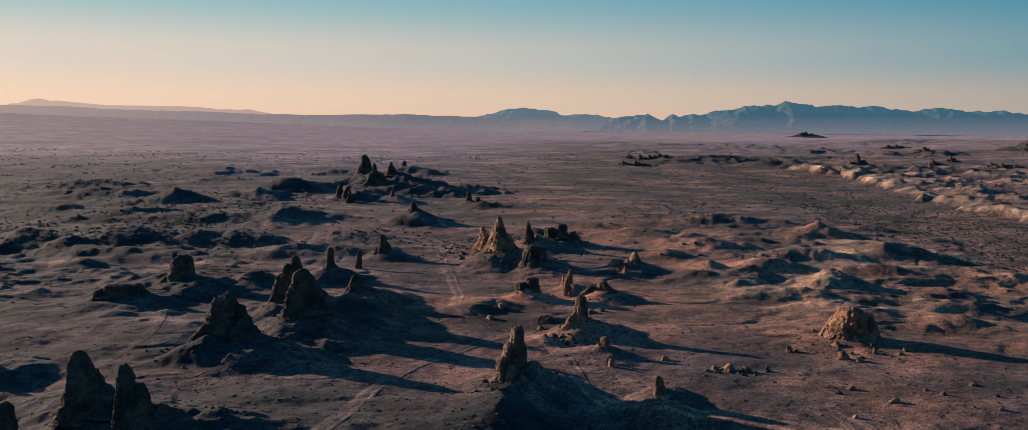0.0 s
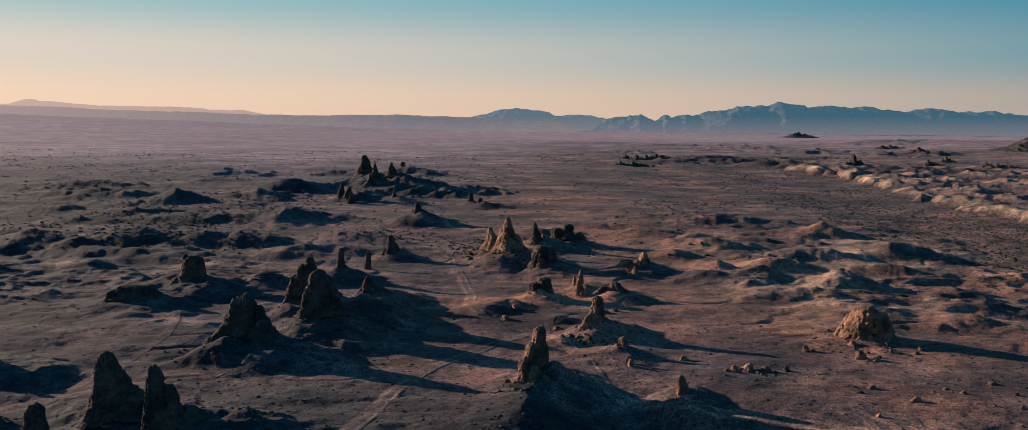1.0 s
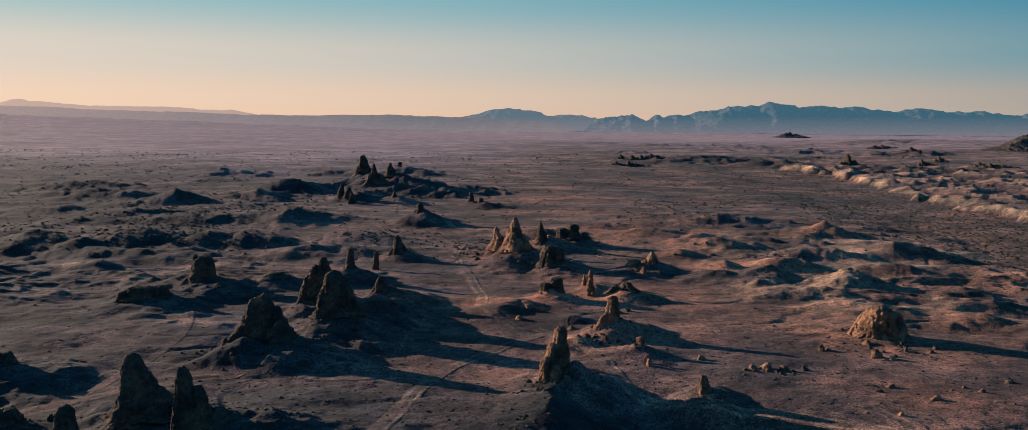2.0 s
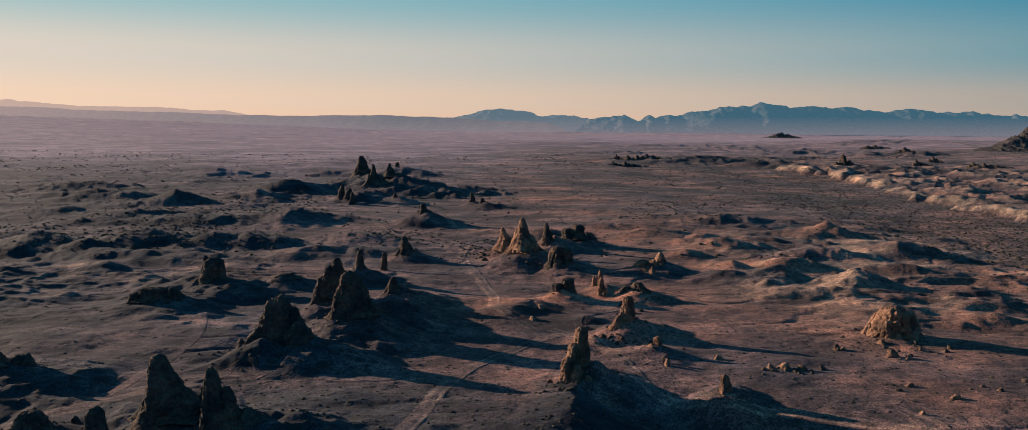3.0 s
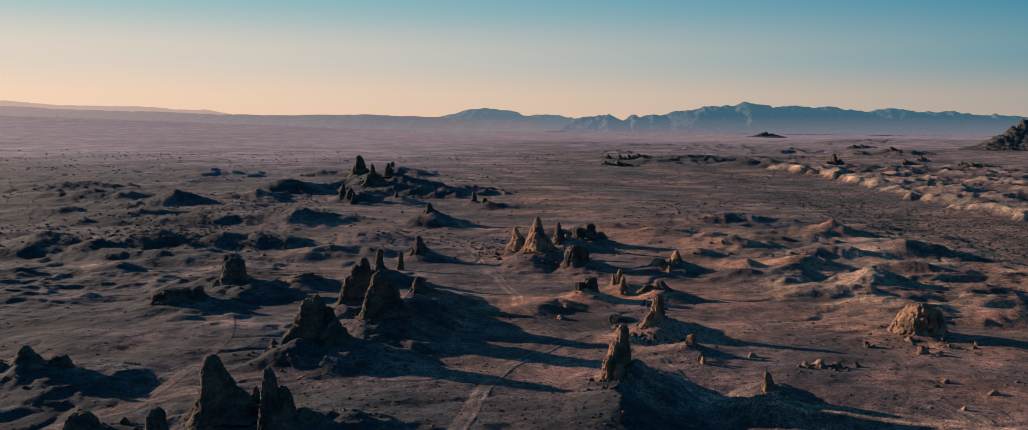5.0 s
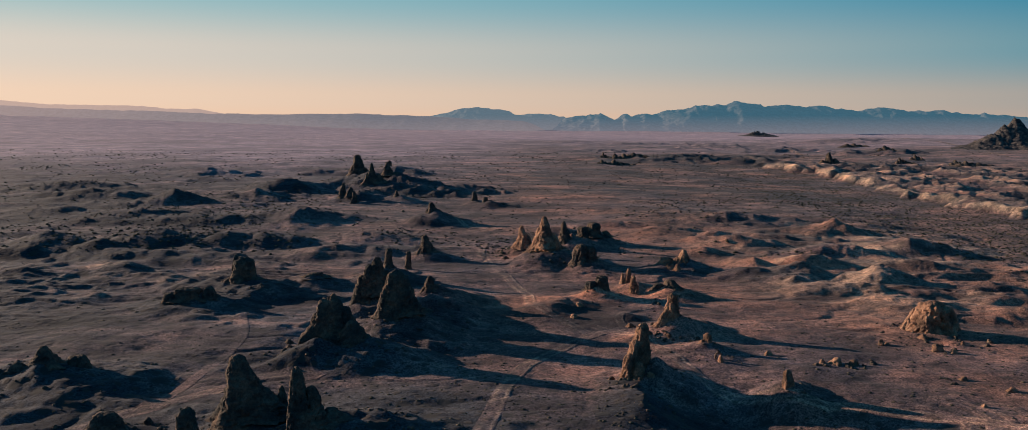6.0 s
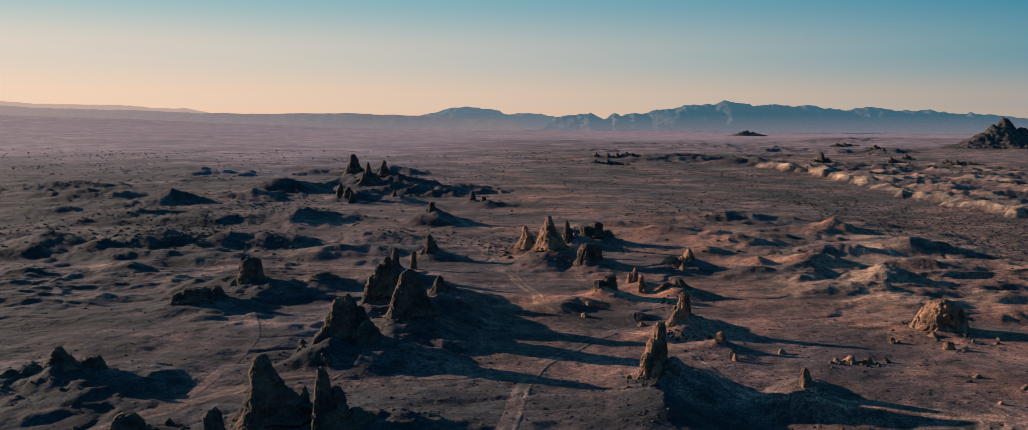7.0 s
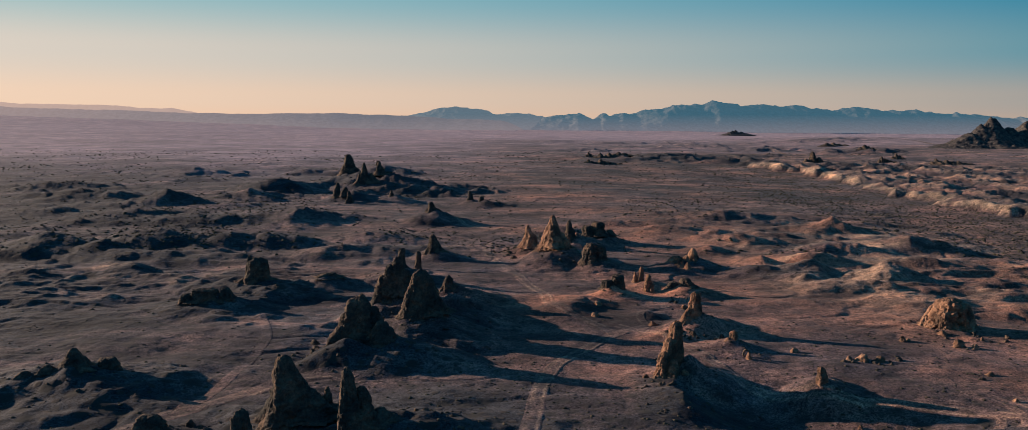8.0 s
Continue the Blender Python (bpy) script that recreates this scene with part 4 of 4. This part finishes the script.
pinnacle("jagged low tufa crest before the far towers", [("crest", -150.0, 604, 12.4, 2.8, 2.8, dict(power=0.8, blunt=0.2)), ("crest", -144.2, 600, 9.6, 3.2, 2.8, dict(power=0.8, blunt=0.2)), ("crest", -139.6, 588, 8.2, 2.6, 2.4, dict())])
pinnacle("small far tufa knob in shade", [("knob", -112.6, 600, 7.6, 1.8, 1.8, dict(rows=26, cols=22))])
# beyond the wash
pinnacle("distant tufa pinnacle beyond the wash", [("spire", 361.7, 1067, 15.0, 5.0, 5.0, dict(power=0.7, blunt=0.2)), ("shoulder", 369, 1066, 8.0, 5.5, 5.0, dict()), ("shoulder", 354, 1067, 6.4, 4.5, 4.5, dict())])
for fx, fy, ft, fr in ((463, 1096, 13, 2.8), (470, 1098, 8, 4.5), (514, 1163, 12, 3.2), (585, 1421, 14, 5.5), (594, 1430, 11, 5), (519, 1068, 12, 4.5), (528, 1060, 10, 6), (540, 1055, 8, 6),
                       (619, 1665, 12, 7), (640, 1680, 11, 8), (103, 1230, 14, 2.4), (114, 1192, 15, 5.5), (128, 1200, 12, 6), (142, 1210, 9, 6), (82, 1061, 8, 3.4), (96, 1061, 11, 4.5), (106, 1066, 7, 5)):
    pinnacle("distant weathered tufa outcrop on the plain", [
        ("outcrop", fx, fy, height(fx, fy) + ft * 0.6, fr * 1.4, fr * 1.2, dict(power=1.1, blunt=0.12, rough=1.5, rows=24, cols=22)),
        ("step", fx + fr * 1.3, fy, height(fx, fy) + ft * 0.4, fr * 1.4, fr, dict(power=1.0, blunt=0.15, rough=1.6, rows=18, cols=18)),
        ("step", fx - fr * 1.2, fy, height(fx, fy) + ft * 0.3, fr * 1.2, fr, dict(power=1.0, blunt=0.15, rough=1.6, rows=18, cols=18)),
        ("step", fx + fr * 3.0, fy + fr, height(fx, fy) + ft * 0.25, fr * 1.6, fr, dict(power=1.0, blunt=0.15, rough=1.6, rows=18, cols=18))], group="distant outcrops")


# ---------------------------------------------------------------- rocky hills
def hill(label, x, y, peaks, reach, base, seed, mat=None):
    xs = np.linspace(x - reach, x + reach, 150)
    ys = np.linspace(y - reach * 0.8, y + reach * 0.8, 120)
    gx, gy = np.meshgrid(xs, ys)
    z = np.full_like(gx, base)
    for px, py, ph, pw in peaks:
        z = np.maximum(z, base + (ph - base) * np.exp(-np.hypot((gx - px) / pw, (gy - py) / pw) ** 1.3))
    edge = smooth(1.0, 0.75, np.maximum(np.abs(gx - x) / reach, np.abs(gy - y) / (reach * 0.8)))
    z += (z - base) * 0.15 * ridge2(gx / 22, gy / 22, 4, seed) + 1.8 * ridge2(gx / 9, gy / 9, 3, seed + 5) * smooth(1, 6, z - base)
    z = base - 12 + (z - base + 12) * edge
    return tagged(new("rocky_hill", sheet("rocky_hill", gx, gy, z, mat or DARK_ROCK)), label, "rocky hill")


hill("dark rocky hill with a craggy summit", 880, 1500, [(846, 1500, 49, 40), (822, 1492, 40, 30), (800, 1488, 28, 34), (880, 1503, 41, 34), (915, 1505, 47, 40), (960, 1510, 50, 50)], 210, height(760, 1440) - 3.0, 201)
hill("small dark hill far out on the plain", 925, 3300, [(910, 3300, -3, 22), (926, 3300, 1, 17), (948, 3300, -6, 28)], 80, -16, 211)


# ---------------------------------------------------------------- boulders and shrubs
rng = np.random.default_rng(7)


def boulder(label, x, y, rx, ry, h, mat=None):
    g = height(x, y)
    co, faces = lump(0, 0, -0.4 * h, h, rx, ry, int(abs(x * 31 + y * 17)) % 800, power=0.75, blunt=0.25, rough=2.0, turn=x, edge=3.0, flare=0.15, rows=18, cols=20)
    ob = link_mesh("boulder", co, faces, mat or TUFA)
    ob.location = (x, y, g)
    return tagged(ob, label, "boulder", "boulders")


for bx, by, bw, bh in ((60.6, 221, 1.5, 1.9), (62.4, 221.5, 0.9, 1.0), (74, 226, 1.8, 1.4), (71.9, 214, 2.2, 2.6), (75.2, 212, 1.4, 1.6), (81.6, 220, 1.0, 1.1), (41.9, 203, 2.4, 2.0),
                       (45.5, 202, 2.0, 1.6), (38.6, 203.6, 1.2, 1.2), (14.4, 205.5, 1.0, 2.2), (-107.3, 161, 1.1, 1.6), (-105, 160, 0.8, 0.9), (-3.0, 238.6, 1.6, 1.4),
                       (0.5, 228, 1.4, 1.3), (5.4, 226, 1.2, 1.2), (-14.6, 188.6, 1.3, 1.2), (-12.2, 186.4, 1.1, 0.9), (-6.2, 186.8, 1.2, 1.0), (-95, 222, 1.8, 1.5), (-92.6, 206, 1.4, 1.3),
                       (26, 168, 0.8, 0.9), (61, 172, 1.3, 1.0), (72, 181, 1.6, 1.2), (66, 190, 1.4, 1.1), (84, 186, 1.2, 1.0), (-15.6, 262, 1.8, 1.3), (-38, 356, 2.2, 1.6),
                       (28, 212, 1.8, 1.4), (-28.6, 352, 1.4, 1.3), (12, 263, 1.8, 1.6), (-18, 250, 2.2, 1.3)):
    # sunlit tone right of x = -20, shade-darkened tone elsewhere
    boulder("weathered tufa boulder lying on the desert floor", bx, by, bw * 0.75, bw * 0.62, bh * 0.8, SUNLIT_TUFA if bx > -20 else TUFA)


def heap_of(count, x, y, spread_x, spread_y, low, high, seed):
    """Loose blocks lying round a foot."""
    r = np.random.default_rng(seed)
    for _ in range(count):
        w = low + (high - low) * r.random() ** 2
        boulder("broken tufa block at the foot of a pinnacle", x + spread_x * r.normal(), y + spread_y * r.normal(), w, w * (0.7 + 0.4 * r.random()), w * (0.6 + 0.5 * r.random()))


heap_of(12, -12, 183.0, 3.2, 2.6, 0.24, 0.83, 1)
heap_of(16, 4, 226, 4.0, 2.5, 0.28, 0.90, 2)
heap_of(12, 74, 216, 6.0, 5.0, 0.28, 0.90, 3)
heap_of(10, 84, 222, 4.0, 3.0, 0.28, 0.98, 4)
heap_of(14, 44, 202, 4.5, 1.4, 0.28, 1.05, 5)
heap_of(12, 14, 211, 3.0, 2.5, 0.21, 0.60, 6)
heap_of(12, -94, 212, 3.0, 4.0, 0.28, 0.90, 7)
heap_of(10, -16, 342, 5.0, 3.0, 0.35, 1.05, 8)
heap_of(10, -75, 246, 4.0, 3.0, 0.35, 0.90, 9)
heap_of(10, 14, 272, 5.0, 4.0, 0.35, 0.98, 10)
heap_of(10, -106, 158, 4.0, 3.0, 0.21, 0.75, 11)
heap_of(8, -60, 160, 4.0, 4.0, 0.21, 0.60, 12)
heap_of(8, 90, 180, 9.0, 7.0, 0.35, 1.05, 13)


def arch(label, x, y, radius, thick):
    """A weathered ring of tufa standing on edge."""
    g = height(x, y)
    ring, tube = 26, 12
    co, faces = [], []
    for i in range(ring):
        a = 2 * math.pi * i / ring
        for j in range(tube):
            b = 2 * math.pi * j / tube
            k = thick * (1 + 0.35 * noise.noise(Vector((math.cos(a) * 2.1 + x, math.sin(a) * 2.1, b * 0.6))))
            rr = radius * (1 + 0.12 * noise.noise(Vector((math.cos(a) + y, math.sin(a), 0)))) + k * math.cos(b)
            co.append((rr * math.cos(a) * 0.75, k * math.sin(b) * 1.3, radius * 0.85 + rr * math.sin(a)))
            faces.append((i * tube + j, ((i + 1) % ring) * tube + j, ((i + 1) % ring) * tube + (j + 1) % tube, i * tube + (j + 1) % tube))
    ob = link_mesh("tufa_arch", co, faces, TUFA)
    ob.location = (x, y, g - 0.2)
    ob.rotation_euler = (0, 0, -0.1)
    return tagged(ob, label, "rock arch")


arch("small ring-shaped tufa arch standing on a low heap", 14.2, 207.5, 1.0, 0.26)


def scatter(name, label, category, mat, places, sizes, seed, squash=0.75, rows=4, cols=6, jag=0.35):
    """Many small lumps in one mesh."""
    r = np.random.default_rng(seed)
    n = len(places)
    v = np.linspace(0.0, 1, rows)
    a = np.linspace(0, 2 * math.pi, cols, endpoint=False)
    ring = np.sqrt(np.clip(1 - (v * 1.15 - 0.15) ** 2, 0.02, 1))
    bx = (ring[:, None] * np.cos(a)[None, :]).ravel()
    by = (ring[:, None] * np.sin(a)[None, :]).ravel()
    bz = np.repeat(v, cols)
    k = 1 + jag * (r.random((n, rows * cols)) * 2 - 1)
    s = sizes[:, None]
    x = places[:, 0:1] + bx[None, :] * s * k * (0.8 + 0.4 * r.random((n, 1)))
    y = places[:, 1:2] + by[None, :] * s * k * (0.8 + 0.4 * r.random((n, 1)))
    z = sheet_height(places[:, 0], places[:, 1])[:, None] - 0.1 * s + bz[None, :] * s * squash * (1 + jag * (r.random((n, rows * cols)) - 0.5)) * (0.7 + 0.6 * r.random((n, 1)))
    co = np.stack([x, y, z], -1).reshape(-1, 3)
    quad = []
    for i in range(rows - 1):
        for j in range(cols):
            quad.append((i * cols + j, i * cols + (j + 1) % cols, (i + 1) * cols + (j + 1) % cols, (i + 1) * cols + j))
    quad.append(tuple((rows - 1) * cols + j for j in (0, 1, 2, 3)))
    if cols == 6:
        quad.append(tuple((rows - 1) * cols + j for j in (0, 3, 4, 5)))
    quad = np.array(quad)
    loops = (quad[None, :, :] + (np.arange(n) * rows * cols)[:, None, None]).reshape(-1)
    me = bpy.data.meshes.new(name)
    me.vertices.add(len(co))
    me.vertices.foreach_set("co", co.astype(np.float32).ravel())
    me.loops.add(len(loops))
    me.loops.foreach_set("vertex_index", loops.astype(np.int32))
    me.polygons.add(len(loops) // 4)
    me.polygons.foreach_set("loop_start", (np.arange(len(loops) // 4) * 4).astype(np.int32))
    me.update(calc_edges=True)
    me.materials.append(mat)
    return tagged(new(name, me), label, category, kind="stuff")


def spread(count, density, seed):
    """Places over the plan, thinned by a density of 0 to 1; denser towards the near ground."""
    r = np.random.default_rng(seed)
    x = r.uniform(-330, 420, count)
    y = 118 + 900 * r.random(count) ** 1.7
    keep = r.random(count) < density(x, y)
    return np.stack([x[keep], y[keep]], -1)


def bush_density(x, y):
    pale, scrub_shade = land(x, y)[1:3]
    clump = smooth(-0.1, 0.7, fbm2(x / 26, y / 26, 3, 301))
    flat = np.exp(-((x + 55) ** 2 / 40 ** 2 + (y - 190) ** 2 / 35 ** 2)) + np.exp(-((x - 70) ** 2 / 60 ** 2 + (y - 170) ** 2 / 40 ** 2))
    return np.clip(0.16 + 0.45 * clump + 0.3 * scrub_shade + 0.6 * flat + 0.5 * smooth(120, 190, x) * (1.5 - smooth(400, 700, y)) - pale, 0, 1) * (0.35 + 0.65 * smooth(-95, -50, x))


bush_at = spread(56000, bush_density, 11)
scatter("desert_scrub", "low dry desert shrubs dotted over the soil", "shrubs", SHRUB, bush_at, (0.2 + 0.34 * rng.random(len(bush_at)) ** 2) * (1 + 0.7 * smooth(110, 190, bush_at[:, 0])), 12, squash=0.42, rows=3, cols=5)


def rubble_density(x, y):
    out = np.full_like(x, 0.02)
    for mx, my, r, h, st, tn, dk, sp in MOUNDS[:34]:
        q = np.hypot(x - mx, y - my) / r
        out = np.maximum(out, 0.9 * np.exp(-((q - 0.35) / 0.35) ** 2))
    return out


stone_at = spread(80000, rubble_density, 21)
scatter("rubble", "broken tufa stones strewn over the heaps", "stones", TUFA, stone_at, 0.14 + 0.6 * rng.random(len(stone_at)) ** 5, 22, squash=0.7, rows=3, cols=5)


def far_places(count, seed):
    """Places over the open plain beyond the pinnacles, in drifts, thicker along the wash."""
    r = np.random.default_rng(seed)
    y = 360 * (1500 / 360) ** r.random(count)
    x = -26 + (2 * r.random(count) - 1) * 0.66 * y
    pale = land(x, y)[1]
    drift = smooth(0.0, 0.7, fbm2(x / 60, y / 75, 4, 401))
    wash = smooth(130, 200, x) * (1 - smooth(-4, 4, x - bank_line(y))) * smooth(300, 400, y) * (1 - smooth(1000, 1200, y))
    keep = r.random(count) < np.clip(0.12 + 0.6 * drift + 0.6 * wash - pale, 0, 1)
    return np.stack([x[keep], y[keep]], -1)


far_at = far_places(42000, 31)
scatter("distant_scrub", "dark desert shrubs in drifts over the open plain", "shrubs", SHRUB, far_at, (0.35 + 0.75 * rng.random(len(far_at)) ** 2) * (1 + 0.6 * smooth(600, 1300, far_at[:, 1])), 32, squash=0.6, rows=3, cols=5)
